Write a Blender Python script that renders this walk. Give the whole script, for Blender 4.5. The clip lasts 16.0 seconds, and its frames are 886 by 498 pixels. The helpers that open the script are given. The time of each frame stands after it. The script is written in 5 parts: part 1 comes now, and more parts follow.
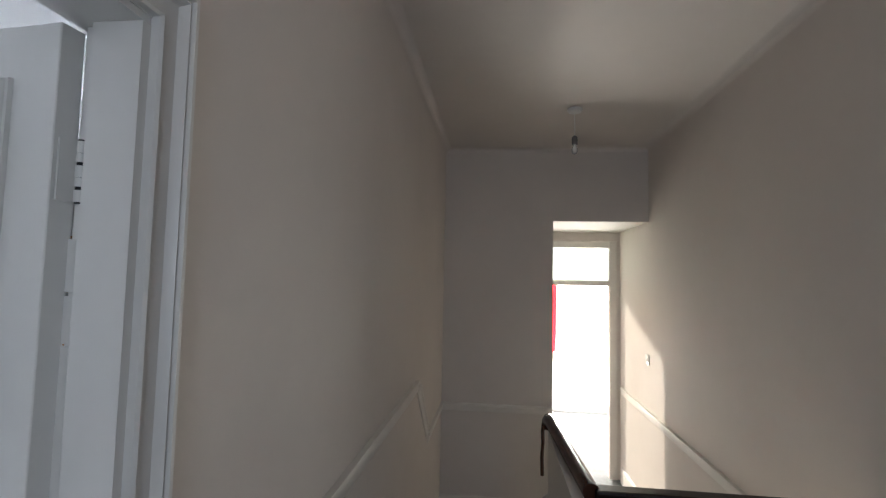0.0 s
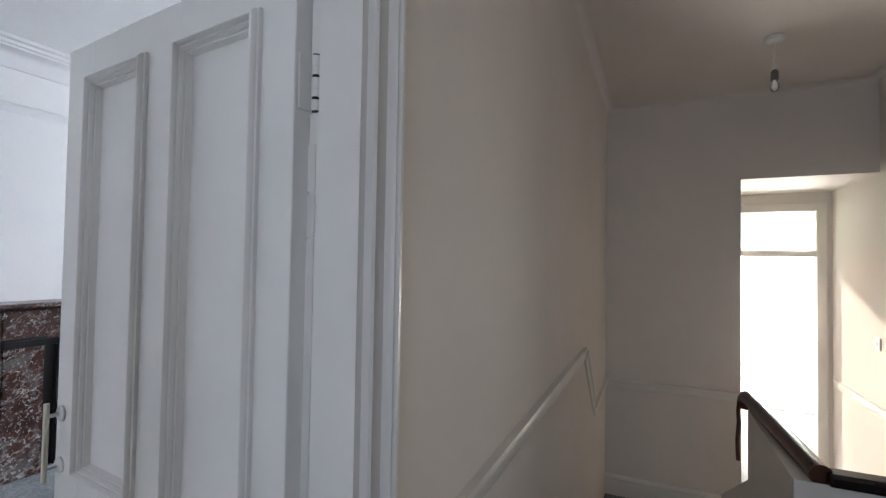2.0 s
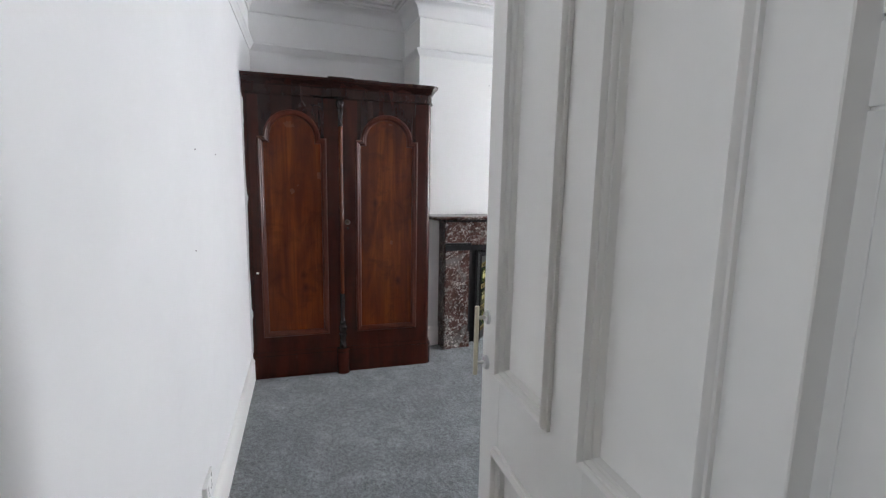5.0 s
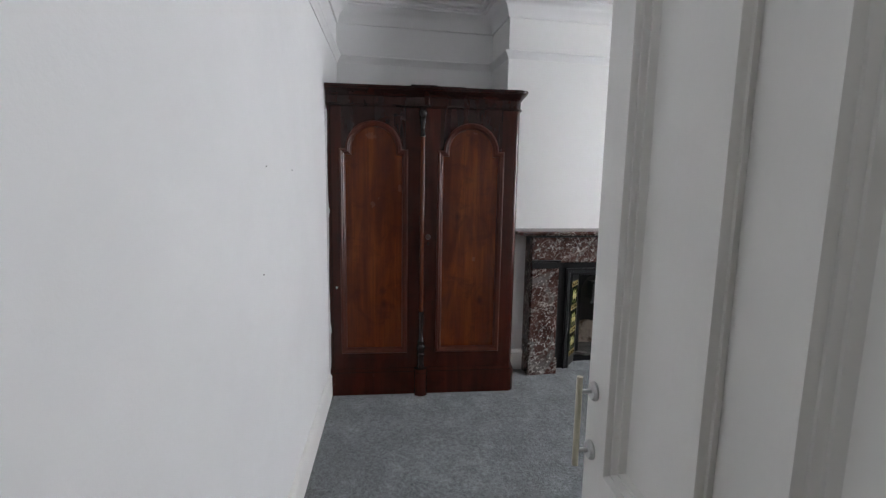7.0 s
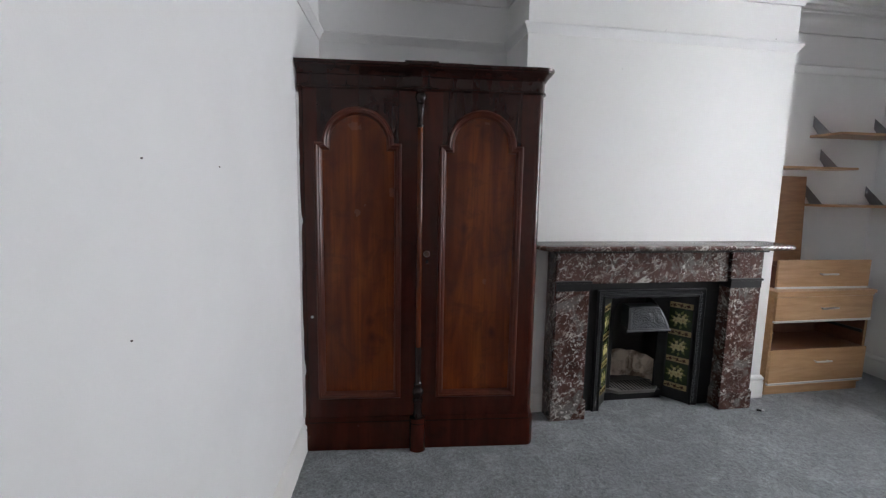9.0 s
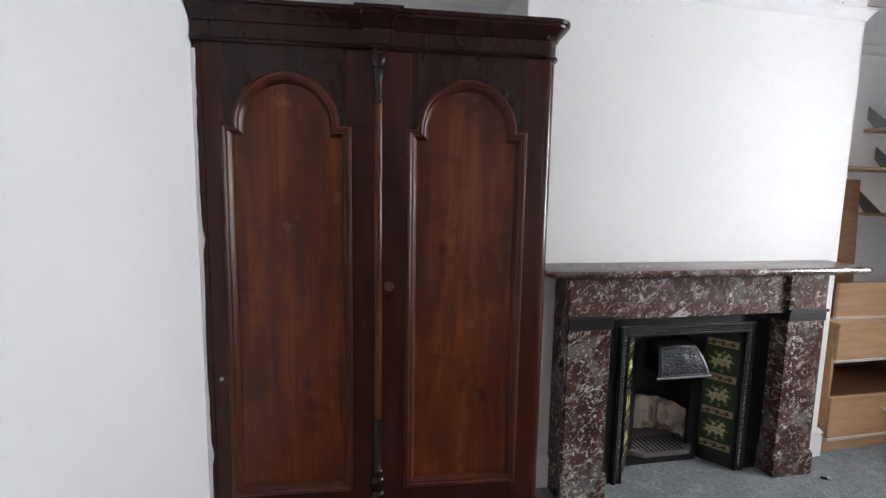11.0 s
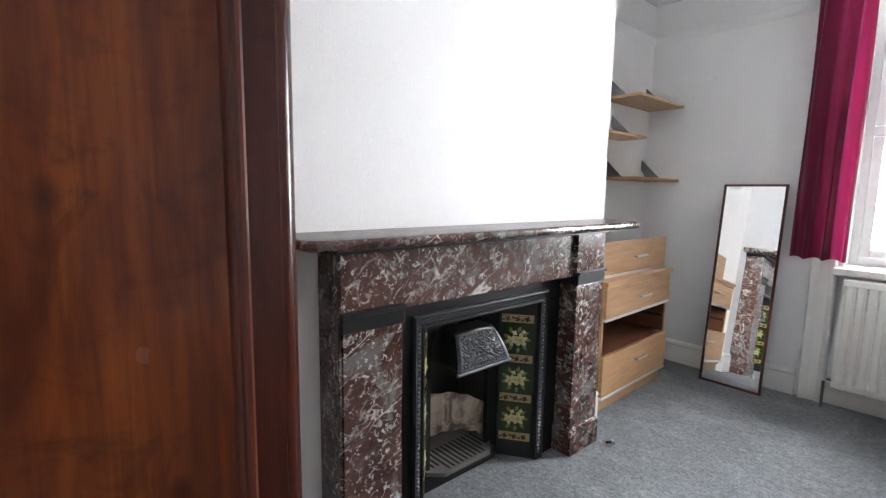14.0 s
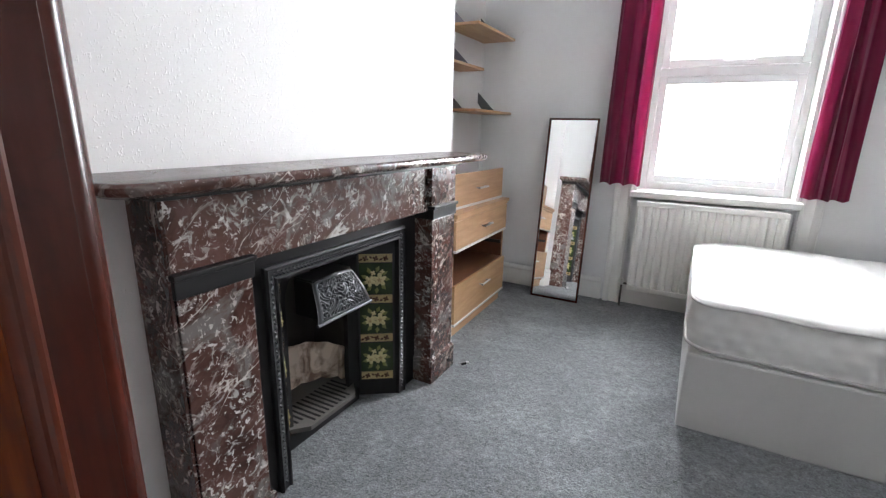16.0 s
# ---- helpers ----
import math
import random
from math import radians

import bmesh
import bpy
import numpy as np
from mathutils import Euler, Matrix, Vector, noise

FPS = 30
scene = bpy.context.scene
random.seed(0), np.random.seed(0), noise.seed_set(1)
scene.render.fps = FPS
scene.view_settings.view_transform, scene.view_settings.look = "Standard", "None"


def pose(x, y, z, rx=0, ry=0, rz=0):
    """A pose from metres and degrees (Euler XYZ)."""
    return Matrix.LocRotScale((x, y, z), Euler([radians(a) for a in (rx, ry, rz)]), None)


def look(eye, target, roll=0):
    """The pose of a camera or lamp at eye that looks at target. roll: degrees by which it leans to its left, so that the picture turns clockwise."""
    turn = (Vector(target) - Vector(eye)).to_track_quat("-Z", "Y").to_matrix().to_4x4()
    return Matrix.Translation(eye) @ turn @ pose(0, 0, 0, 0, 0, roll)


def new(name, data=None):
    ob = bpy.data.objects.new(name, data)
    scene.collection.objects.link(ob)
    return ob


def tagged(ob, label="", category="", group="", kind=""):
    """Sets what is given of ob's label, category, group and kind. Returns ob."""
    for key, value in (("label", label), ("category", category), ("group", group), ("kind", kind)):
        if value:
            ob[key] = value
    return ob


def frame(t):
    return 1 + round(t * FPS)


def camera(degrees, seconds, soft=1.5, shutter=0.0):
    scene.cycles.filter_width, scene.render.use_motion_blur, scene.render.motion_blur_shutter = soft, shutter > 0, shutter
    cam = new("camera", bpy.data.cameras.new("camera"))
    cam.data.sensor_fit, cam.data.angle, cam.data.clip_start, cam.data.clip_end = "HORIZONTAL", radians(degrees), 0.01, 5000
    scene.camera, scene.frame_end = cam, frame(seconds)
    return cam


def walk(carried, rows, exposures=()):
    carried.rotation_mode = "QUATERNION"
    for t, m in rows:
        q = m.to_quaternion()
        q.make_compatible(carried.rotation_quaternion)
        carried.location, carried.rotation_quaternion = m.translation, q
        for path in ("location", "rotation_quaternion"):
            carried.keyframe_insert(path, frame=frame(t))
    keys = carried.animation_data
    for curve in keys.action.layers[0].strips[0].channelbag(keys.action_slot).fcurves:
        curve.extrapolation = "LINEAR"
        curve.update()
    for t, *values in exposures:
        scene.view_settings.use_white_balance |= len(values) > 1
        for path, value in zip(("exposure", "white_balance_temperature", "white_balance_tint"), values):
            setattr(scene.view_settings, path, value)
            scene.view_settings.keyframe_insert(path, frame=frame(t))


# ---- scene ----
cam = camera(88.3, 16.0, 1.3)
PATH = [
    (0, (-1.434, 0.795, 1.601), (-1.668, 2.777, 1.731), 1.2),
    (0.5, (-1.473, 0.783, 1.591), (-1.965, 2.717, 1.733), 0.9),
    (1, (-1.48, 0.781, 1.547), (-2.122, 2.669, 1.697), 0.7),
    (1.5, (-1.485, 0.804, 1.500), (-2.231, 2.655, 1.635), 0.7),
    (2, (-1.539, 0.812, 1.465), (-2.380, 2.626, 1.519), 0.9),
    (2.5, (-1.632, 0.836, 1.436), (-2.647, 2.558, 1.396), 1.1),
    (3, (-1.715, 0.855, 1.424), (-2.954, 2.421, 1.332), 1.1),
    (3.5, (-1.777, 0.868, 1.405), (-3.237, 2.227, 1.257), 1.1),
    (4, (-1.795, 0.857, 1.403), (-3.395, 2.034, 1.167), 1.2),
    (4.5, (-1.803, 0.871, 1.411), (-3.537, 1.825, 1.121), 1.2),
    (5, (-1.799, 0.907, 1.432), (-3.643, 1.622, 1.137), 1.1),
    (7.5, (-2.161, 1.022, 1.478), (-4.111, 1.370, 1.198), 1.0),
    (8, (-2.313, 1.085, 1.483), (-4.266, 1.414, 1.201), 1.0),
    (8.5, (-2.501, 1.128, 1.489), (-4.457, 1.449, 1.223), 0.9),
    (9, (-2.67, 1.132, 1.479), (-4.626, 1.456, 1.215), 1.0),
    (11.5, (-3.536, 1.361, 1.464), (-5.474, 1.812, 1.262), 1.0),
    (12, (-3.645, 1.406, 1.456), (-5.545, 2.001, 1.269), 1.0),
    (12.5, (-3.776, 1.465, 1.426), (-5.595, 2.282, 1.266), 1.0),
    (13, (-3.891, 1.515, 1.379), (-5.599, 2.544, 1.233), 1.0),
    (13.5, (-4.002, 1.58, 1.334), (-5.603, 2.767, 1.166), 0.8),
    (14, (-4.107, 1.659, 1.279), (-5.616, 2.949, 1.033), 0.9),
    (14.5, (-4.192, 1.717, 1.263), (-5.597, 3.089, 0.883), 1.0),
    (15, (-4.234, 1.76, 1.236), (-5.539, 3.2, 0.765), 1.2),
    (15.5, (-4.259, 1.746, 1.242), (-5.412, 3.301, 0.739), 1.3),
    (16, (-4.253, 1.696, 1.264), (-5.176, 3.396, 0.757), 1.3),
]
walk(cam, [(t, look(eye, target, roll)) for t, eye, target, roll in PATH],
     [(0.0, -0.38, 5950, 9), (1.5, -0.2, 5950, 10), (3.0, 0.0, 6150, 11), (5.0, 0.03, 6450, 10), (7.5, -0.47, 6500, 10), (9.0, -0.44, 6500, 10), (11.5, 0.03, 6500, 10), (12.5, 0.25, 6500, 10), (16.0, 0.34, 6500, 10)])

# ---- world and large lights ----
world = bpy.data.worlds.new("sky")
scene.world = world
world.use_nodes = True
wn = world.node_tree.nodes
sky = wn.new("ShaderNodeTexSky")
sky.sky_type = "NISHITA"
sky.sun_disc = False
sky.sun_elevation, sky.sun_rotation = radians(17.7), radians(-30)
wn["Background"].inputs["Strength"].default_value = 0.12
world.node_tree.links.new(sky.outputs[0], wn["Background"].inputs[0])

sun_data = bpy.data.lights.new("sun", "SUN")
sun_data.energy, sun_data.angle, sun_data.color = 5.0, radians(1.5), (1.0, 0.86, 0.66)
sun = new("sun", sun_data)
sun.matrix_basis = look((-5.0, 8.7, 3.2), (0, 0, 0))


def window_light(name, place, target, wide, high, watts, colour):
    data = bpy.data.lights.new(name, "AREA")
    data.shape, data.size, data.size_y, data.energy, data.color = "RECTANGLE", wide, high, watts, colour
    ob = new(name, data)
    ob.matrix_basis = look(place, target)
    return ob


window_light("bedroom_window_light", (-4.13, 5.88, 1.62), (-4.13, 2.88, 0.85), 2.4, 1.45, 710, (0.925, 0.94, 1.0))
window_light("back_window_light", (-0.1, 8.75, 0.75), (-0.1, 0.0, 0.75), 1.3, 2.2, 2000, (1.0, 0.90, 0.78))

# Added fill from behind the camera; its opening is never in view.
window_light("landing_fill_light", (-0.95, -1.42, 1.7), (-0.95, 3.0, 1.7), 0.9, 1.2, 19, (0.82, 0.885, 1.0))

# ---- materials ----


class Mat:
    """A node material with short helpers."""

    def __init__(self, name, rough=0.6, metal=0.0):
        self.m = bpy.data.materials.new(name)
        self.m.use_nodes = True
        self.t = self.m.node_tree
        self.b = self.t.nodes["Principled BSDF"]
        self.b.inputs["Roughness"].default_value = rough
        self.b.inputs["Metallic"].default_value = metal
        self.co = self.t.nodes.new("ShaderNodeTexCoord").outputs["Object"]

    def link(self, a, b):
        self.t.links.new(a, b)

    def scaled(self, sx, sy, sz):
        n = self.t.nodes.new("ShaderNodeMapping")
        n.inputs["Scale"].default_value = (sx, sy, sz)
        self.link(self.co, n.inputs["Vector"])
        return n.outputs[0]

    def noise(self, scale, detail=4, rough=0.6, vec=None, distort=0.0):
        n = self.t.nodes.new("ShaderNodeTexNoise")
        n.inputs["Scale"].default_value, n.inputs["Detail"].default_value = scale, detail
        n.inputs["Roughness"].default_value, n.inputs["Distortion"].default_value = rough, distort
        self.link(vec or self.co, n.inputs["Vector"])
        return n.outputs["Fac"]

    def voronoi(self, scale, feature="F1", vec=None):
        n = self.t.nodes.new("ShaderNodeTexVoronoi")
        n.feature = feature
        n.inputs["Scale"].default_value = scale
        self.link(vec or self.co, n.inputs["Vector"])
        return n.outputs["Distance"]

    def ramp(self, fac, *stops):
        n = self.t.nodes.new("ShaderNodeValToRGB")
        e = n.color_ramp.elements
        while len(e) < len(stops):
            e.new(0.5)
        for k, (p, c) in enumerate(stops):
            e[k].position = p
            e[k].color = (*c, 1) if len(c) == 3 else c
        self.link(fac, n.inputs["Fac"])
        return n.outputs["Color"]

    def mix(self, fac, a, b, mode="MIX"):
        n = self.t.nodes.new("ShaderNodeMix")
        n.data_type, n.blend_type = "RGBA", mode
        for sock, v in ((n.inputs[0], fac), (n.inputs[6], a), (n.inputs[7], b)):
            if isinstance(v, (int, float)):
                sock.default_value = v
            elif isinstance(v, tuple):
                sock.default_value = (*v, 1)
            else:
                self.link(v, sock)
        return n.outputs[2]

    def colour(self, c):
        if isinstance(c, tuple):
            self.b.inputs["Base Color"].default_value = (*c, 1)
        else:
            self.link(c, self.b.inputs["Base Color"])
        return self

    def bump(self, h, strength=0.3, dist=0.002, after=None):
        n = self.t.nodes.new("ShaderNodeBump")
        n.inputs["Strength"].default_value, n.inputs["Distance"].default_value = strength, dist
        self.link(h, n.inputs["Height"])
        if after is not None:
            self.link(after, n.inputs["Normal"])
        self.link(n.outputs[0], self.b.inputs["Normal"])
        return n.outputs[0]

    def rough(self, r):
        self.link(r, self.b.inputs["Roughness"])
        return self


def wall_paint(name, light, dark, bump=0.25):
    m = Mat(name, 0.75)
    m.colour(m.mix(m.ramp(m.noise(1.1, 5, 0.65), (0.35, (0, 0, 0)), (0.75, (1, 1, 1))), light, dark))
    first = m.bump(m.noise(9, 3), bump, 0.006)
    m.bump(m.noise(160, 3), bump, 0.0012, first)
    return m.m


PAINT = wall_paint("white_emulsion", (0.735, 0.735, 0.73), (0.675, 0.675, 0.672))
HALL_PAINT = wall_paint("cream_emulsion", (0.695, 0.645, 0.598), (0.645, 0.595, 0.550))
CEILING_PAINT = wall_paint("ceiling_emulsion", (0.72, 0.72, 0.715), (0.66, 0.66, 0.655))


def textured_paper():
    m = Mat("embossed_wallpaper", 0.7)
    m.colour(m.mix(m.noise(1.3, 4), (0.775, 0.775, 0.762), (0.72, 0.715, 0.70)))
    v = m.scaled(165, 165, 95)
    h = m.ramp(m.noise(1.0, 2, 0.5, v, 0.3), (0.62, (0, 0, 0)), (0.70, (1, 1, 1)))
    first = m.bump(h, 0.45, 0.0024)
    m.bump(m.noise(45, 4, 0.6), 0.12, 0.002, first)
    return m.m


WALLPAPER = textured_paper()


def gloss_wood_paint(name, base):
    m = Mat(name, 0.33)
    m.colour(m.mix(m.ramp(m.noise(3.0, 5), (0.4, (0, 0, 0)), (0.8, (1, 1, 1))), base, tuple(c * 0.93 for c in base)))
    m.bump(m.noise(1.0, 3, 0.5, m.scaled(70, 70, 9)), 0.12, 0.002)
    return m.m


GLOSS = gloss_wood_paint("white_gloss_paint", (0.76, 0.755, 0.73))
GLOSS_HALL = gloss_wood_paint("cream_gloss_paint", (0.70, 0.67, 0.625))
UPVC = gloss_wood_paint("white_upvc", (0.82, 0.82, 0.82))


def carpet():
    m = Mat("grey_carpet", 0.95)
    big = m.ramp(m.noise(7, 5, 0.72, None, 1.0), (0.38, (0, 0, 0)), (0.62, (1, 1, 1)))
    mid = m.ramp(m.noise(46, 5, 0.85, None, 0.5), (0.38, (0, 0, 0)), (0.64, (1, 1, 1)))
    fine = m.ramp(m.noise(150, 3, 0.7), (0.36, (0, 0, 0)), (0.66, (1, 1, 1)))
    drag = m.ramp(m.noise(2.6, 5, 0.62, None, 1.6), (0.40, (0, 0, 0)), (0.60, (1, 1, 1)))
    c = m.mix(big, m.mix(drag, (0.040, 0.047, 0.051), (0.088, 0.101, 0.106)), m.mix(drag, (0.097, 0.112, 0.118), (0.292, 0.328, 0.335)))
    c = m.mix(mid, m.mix(0.70, c, (0.019, 0.021, 0.025)), m.mix(0.36, c, (0.502, 0.539, 0.558)))
    m.colour(m.mix(fine, m.mix(0.40, c, (0.025, 0.027, 0.030)), m.mix(0.20, c, (0.548, 0.578, 0.593))))
    first = m.bump(m.noise(30, 5, 0.7), 0.6, 0.012)
    m.bump(m.noise(120, 3, 0.7), 0.8, 0.006, first)
    m.b.inputs["Sheen Weight"].default_value = 0.2
    return m.m


CARPET = carpet()


def mahogany(name, dark, mid, bright, knots=True, duller=0.0):
    m = Mat(name, 0.27)
    flame = m.noise(1.0, 5, 0.55, m.scaled(9, 9, 1.3), 0.9)
    c = m.ramp(flame, (0.32, dark), (0.52, mid), (0.74, bright))
    streak = m.noise(1.0, 4, 0.6, m.scaled(75, 75, 2.4))
    c = m.mix(m.ramp(streak, (0.45, (0, 0, 0)), (0.75, (0.55, 0.55, 0.55))), c, dark)
    smudge = m.noise(1.0, 5, 0.65, m.scaled(6.5, 6.5, 8.5), 1.2)
    c = m.mix(m.ramp(smudge, (0.52, (0, 0, 0)), (0.72, (0.5, 0.5, 0.5))), c, tuple(x * 0.6 for x in dark))
    if knots:
        k = m.voronoi(1.0, "F1", m.scaled(4.6, 4.6, 2.7))
        c = m.mix(m.ramp(k, (0.02, (0.8, 0.8, 0.8)), (0.12, (0, 0, 0))), c, tuple(x * 0.45 for x in dark))
    m.colour(c)
    m.rough(m.ramp(m.noise(4, 4), (0.3, (0.22 + duller,) * 3), (0.8, (0.29 + duller,) * 3)))
    m.b.inputs["Specular IOR Level"].default_value = 0.30
    m.bump(streak, 0.05, 0.001)
    return m.m


MAHOGANY = mahogany("dark_mahogany", (0.026, 0.0044, 0.0024), (0.040, 0.0068, 0.0034), (0.058, 0.0105, 0.0047), False)
PANEL_WOOD = mahogany("figured_mahogany", (0.052, 0.0098, 0.0030), (0.115, 0.0235, 0.0052), (0.185, 0.0455, 0.0090))
MOULD_WOOD = mahogany("moulding_mahogany", (0.048, 0.0088, 0.0040), (0.070, 0.0140, 0.0060), (0.098, 0.0215, 0.0085), False, 0.10)
DARK_HEAD = mahogany("darker_mahogany", (0.0140, 0.0036, 0.0026), (0.020, 0.0050, 0.0034), (0.028, 0.0074, 0.0045), False)
EBONISED = mahogany("ebonised_wood", (0.008, 0.004, 0.0035), (0.015, 0.006, 0.005), (0.024, 0.010, 0.007), False)
HANDRAIL = mahogany("stained_handrail", (0.028, 0.012, 0.008), (0.050, 0.021, 0.013), (0.075, 0.034, 0.020), False)
FRAME_WOOD = mahogany("red_brown_frame", (0.040, 0.011, 0.008), (0.065, 0.017, 0.012), (0.09, 0.026, 0.018), False)


def veneer(name, a, b, c):
    m = Mat(name, 0.42)
    g = m.noise(1.4, 6, 0.6, m.scaled(26, 3.0, 26), 0.4)
    m.colour(m.ramp(g, (0.30, a), (0.52, b), (0.75, c)))
    m.bump(g, 0.06, 0.001)
    return m.m


OAK = veneer("light_oak_veneer", (0.36, 0.205, 0.100), (0.43, 0.255, 0.130), (0.49, 0.308, 0.168))
OAK_BROWN = veneer("brown_board", (0.21, 0.105, 0.050), (0.27, 0.140, 0.068), (0.32, 0.172, 0.085))
DRAWER_DARK = veneer("reddish_drawer_lining", (0.098, 0.036, 0.018), (0.125, 0.048, 0.024), (0.150, 0.061, 0.031))


def marble():
    m = Mat("rouge_marble", 0.16)
    warp = m.noise(3.0, 4)
    base = m.ramp(m.noise(9, 6, 0.65, None, 0.8), (0.34, (0.036, 0.0165, 0.0130)), (0.52, (0.068, 0.0300, 0.0235)), (0.70, (0.100, 0.052, 0.043)))
    grey = m.ramp(m.noise(5.0, 7, 0.62, None, 1.6), (0.52, (0, 0, 0)), (0.62, (0.85, 0.85, 0.85)))
    c = m.mix(grey, base, (0.130, 0.124, 0.115))
    where = m.ramp(m.noise(4.0, 3), (0.40, (0.25, 0.25, 0.25)), (0.58, (1, 1, 1)))
    blot = m.ramp(m.noise(21, 6, 0.62, None, 1.2), (0.565, (0, 0, 0)), (0.635, (0.9, 0.9, 0.9)))
    c = m.mix(m.mix(1.0, blot, where, "MULTIPLY"), c, (0.33, 0.315, 0.295))
    fleck = m.ramp(m.noise(42, 4, 0.6, None, 0.8), (0.585, (0, 0, 0)), (0.630, (0.9, 0.9, 0.9)))
    c = m.mix(m.mix(1.0, fleck, where, "MULTIPLY"), c, (0.52, 0.48, 0.45))
    lean = m.t.nodes.new("ShaderNodeMapping")
    lean.inputs["Scale"].default_value = (12, 12, 3.4)
    turned = m.t.nodes.new("ShaderNodeMapping")
    turned.inputs["Rotation"].default_value = (radians(56), radians(12), 0)
    m.link(m.co, turned.inputs["Vector"])
    m.link(turned.outputs[0], lean.inputs["Vector"])
    v1 = m.noise(1.0, 4, 0.5, lean.outputs[0], 0.9)
    vein = m.ramp(v1, (0.478, (0, 0, 0)), (0.499, (0.95, 0.95, 0.95)), (0.520, (0, 0, 0)))
    patch = m.ramp(m.noise(6, 4), (0.46, (0, 0, 0)), (0.60, (1, 1, 1)))
    c = m.mix(m.mix(1.0, vein, patch, "MULTIPLY"), c, (0.50, 0.46, 0.42))
    v2 = m.noise(11, 4, 0.55, None, 2.0)
    vein2 = m.ramp(v2, (0.484, (0, 0, 0)), (0.50, (0.6, 0.6, 0.6)), (0.516, (0, 0, 0)))
    patch2 = m.ramp(m.noise(7, 3), (0.50, (0, 0, 0)), (0.64, (1, 1, 1)))
    c = m.mix(m.mix(1.0, vein2, patch2, "MULTIPLY"), c, (0.45, 0.41, 0.37))
    m.colour(c)
    m.rough(m.ramp(warp, (0.3, (0.13, 0.13, 0.13)), (0.8, (0.28, 0.28, 0.28))))
    return m.m


MARBLE = marble()


def iron(name, base, rough, spec=0.5):
    m = Mat(name, rough)
    m.colour(m.mix(m.noise(12, 4), base, tuple(c * 1.7 + 0.004 for c in base)))
    m.bump(m.noise(90, 3), 0.15, 0.001)
    m.b.inputs["Specular IOR Level"].default_value = spec
    return m.m


IRON = iron("blackleaded_iron", (0.0055, 0.0055, 0.006), 0.42, 0.28)
IRON_SHINE = iron("polished_blackleaded_iron", (0.085, 0.088, 0.092), 0.36, 0.7)
IRON_SHINE.node_tree.nodes["Principled BSDF"].inputs["Metallic"].default_value = 0.65
IRON_MID = iron("mid_blackleaded_iron", (0.060, 0.062, 0.066), 0.22, 0.9)
SLATE = iron("black_slate_band", (0.008, 0.0078, 0.008), 0.38, 0.25)
SOOT = iron("sooty_firebox", (0.019, 0.016, 0.014), 0.6)
SLOT = iron("grate_slot_shadow", (0.004, 0.004, 0.004), 0.9)


def firebrick():
    m = Mat("fired_clay", 0.85)
    soot = m.ramp(m.noise(9, 5, 0.6, None, 0.8), (0.42, (0, 0, 0)), (0.60, (0.92, 0.92, 0.92)))
    m.colour(m.mix(soot, (0.60, 0.50, 0.41), (0.13, 0.078, 0.052)))
    m.bump(m.noise(40, 4), 0.4, 0.004)
    return m.m


FIREBRICK = firebrick()
ASH_GREY = iron("ash_grey_grate", (0.080, 0.074, 0.069), 0.6)


def plain(name, c, rough=0.5, metal=0.0, vary=0.12, scale=14):
    m = Mat(name, rough, metal)
    m.colour(m.mix(m.noise(scale, 4), c, tuple(x * (1 - vary) for x in c)))
    return m


TILE_GREEN = plain("green_glaze", (0.026, 0.042, 0.014), 0.12, 0, 0.5, 30).m
TILE_CREAM = plain("cream_petal_glaze", (0.52, 0.46, 0.22), 0.15, 0, 0.35, 60).m
TILE_LEAF = plain("olive_leaf_glaze", (0.17, 0.19, 0.055), 0.15, 0, 0.4, 60).m
TILE_BROWN = plain("brown_border_glaze", (0.070, 0.034, 0.016), 0.15, 0, 0.4, 50).m
TILE_OCHRE = plain("ochre_border_glaze", (0.36, 0.28, 0.13), 0.15, 0, 0.4, 50).m
CHROME = plain("brushed_chrome", (0.62, 0.62, 0.62), 0.28, 1.0).m
STEEL_OLD = plain("dull_painted_steel", (0.20, 0.19, 0.18), 0.45, 0.8, 0.4, 60).m
NICKEL = plain("cream_pull_bar", (0.62, 0.58, 0.46), 0.3, 0.4).m
BRACKET = plain("grey_bracket_metal", (0.17, 0.17, 0.18), 0.45, 0.5).m
ALU = plain("pale_trim_strip", (0.60, 0.60, 0.60), 0.4, 0.3).m
RAD_PAINT = plain("radiator_enamel", (0.83, 0.82, 0.78), 0.3, 0, 0.05).m
PLASTIC = plain("white_plastic", (0.78, 0.78, 0.76), 0.35).m
BLACK_PLASTIC = plain("black_runner", (0.012, 0.012, 0.012), 0.45).m
BROWN_KNOB = plain("worn_brown_knob", (0.050, 0.019, 0.011), 0.32).m
RUST = plain("nail_head", (0.13, 0.11, 0.10), 0.6, 0.5).m
DARK_CABINET = plain("dark_cabinet_paint", (0.025, 0.022, 0.022), 0.4).m
MIRROR = plain("silvered_mirror", (0.90, 0.91, 0.91), 0.015, 1.0, 0.0).m


def cloth(name, a, b, scale=240, sheen=0.3, bump=0.3):
    m = Mat(name, 0.85)
    m.colour(m.mix(m.noise(7, 4), a, b))
    first = m.bump(m.noise(18, 3), 0.2, 0.006)
    m.bump(m.noise(scale, 2), bump, 0.0015, first)
    m.b.inputs["Sheen Weight"].default_value = sheen
    return m


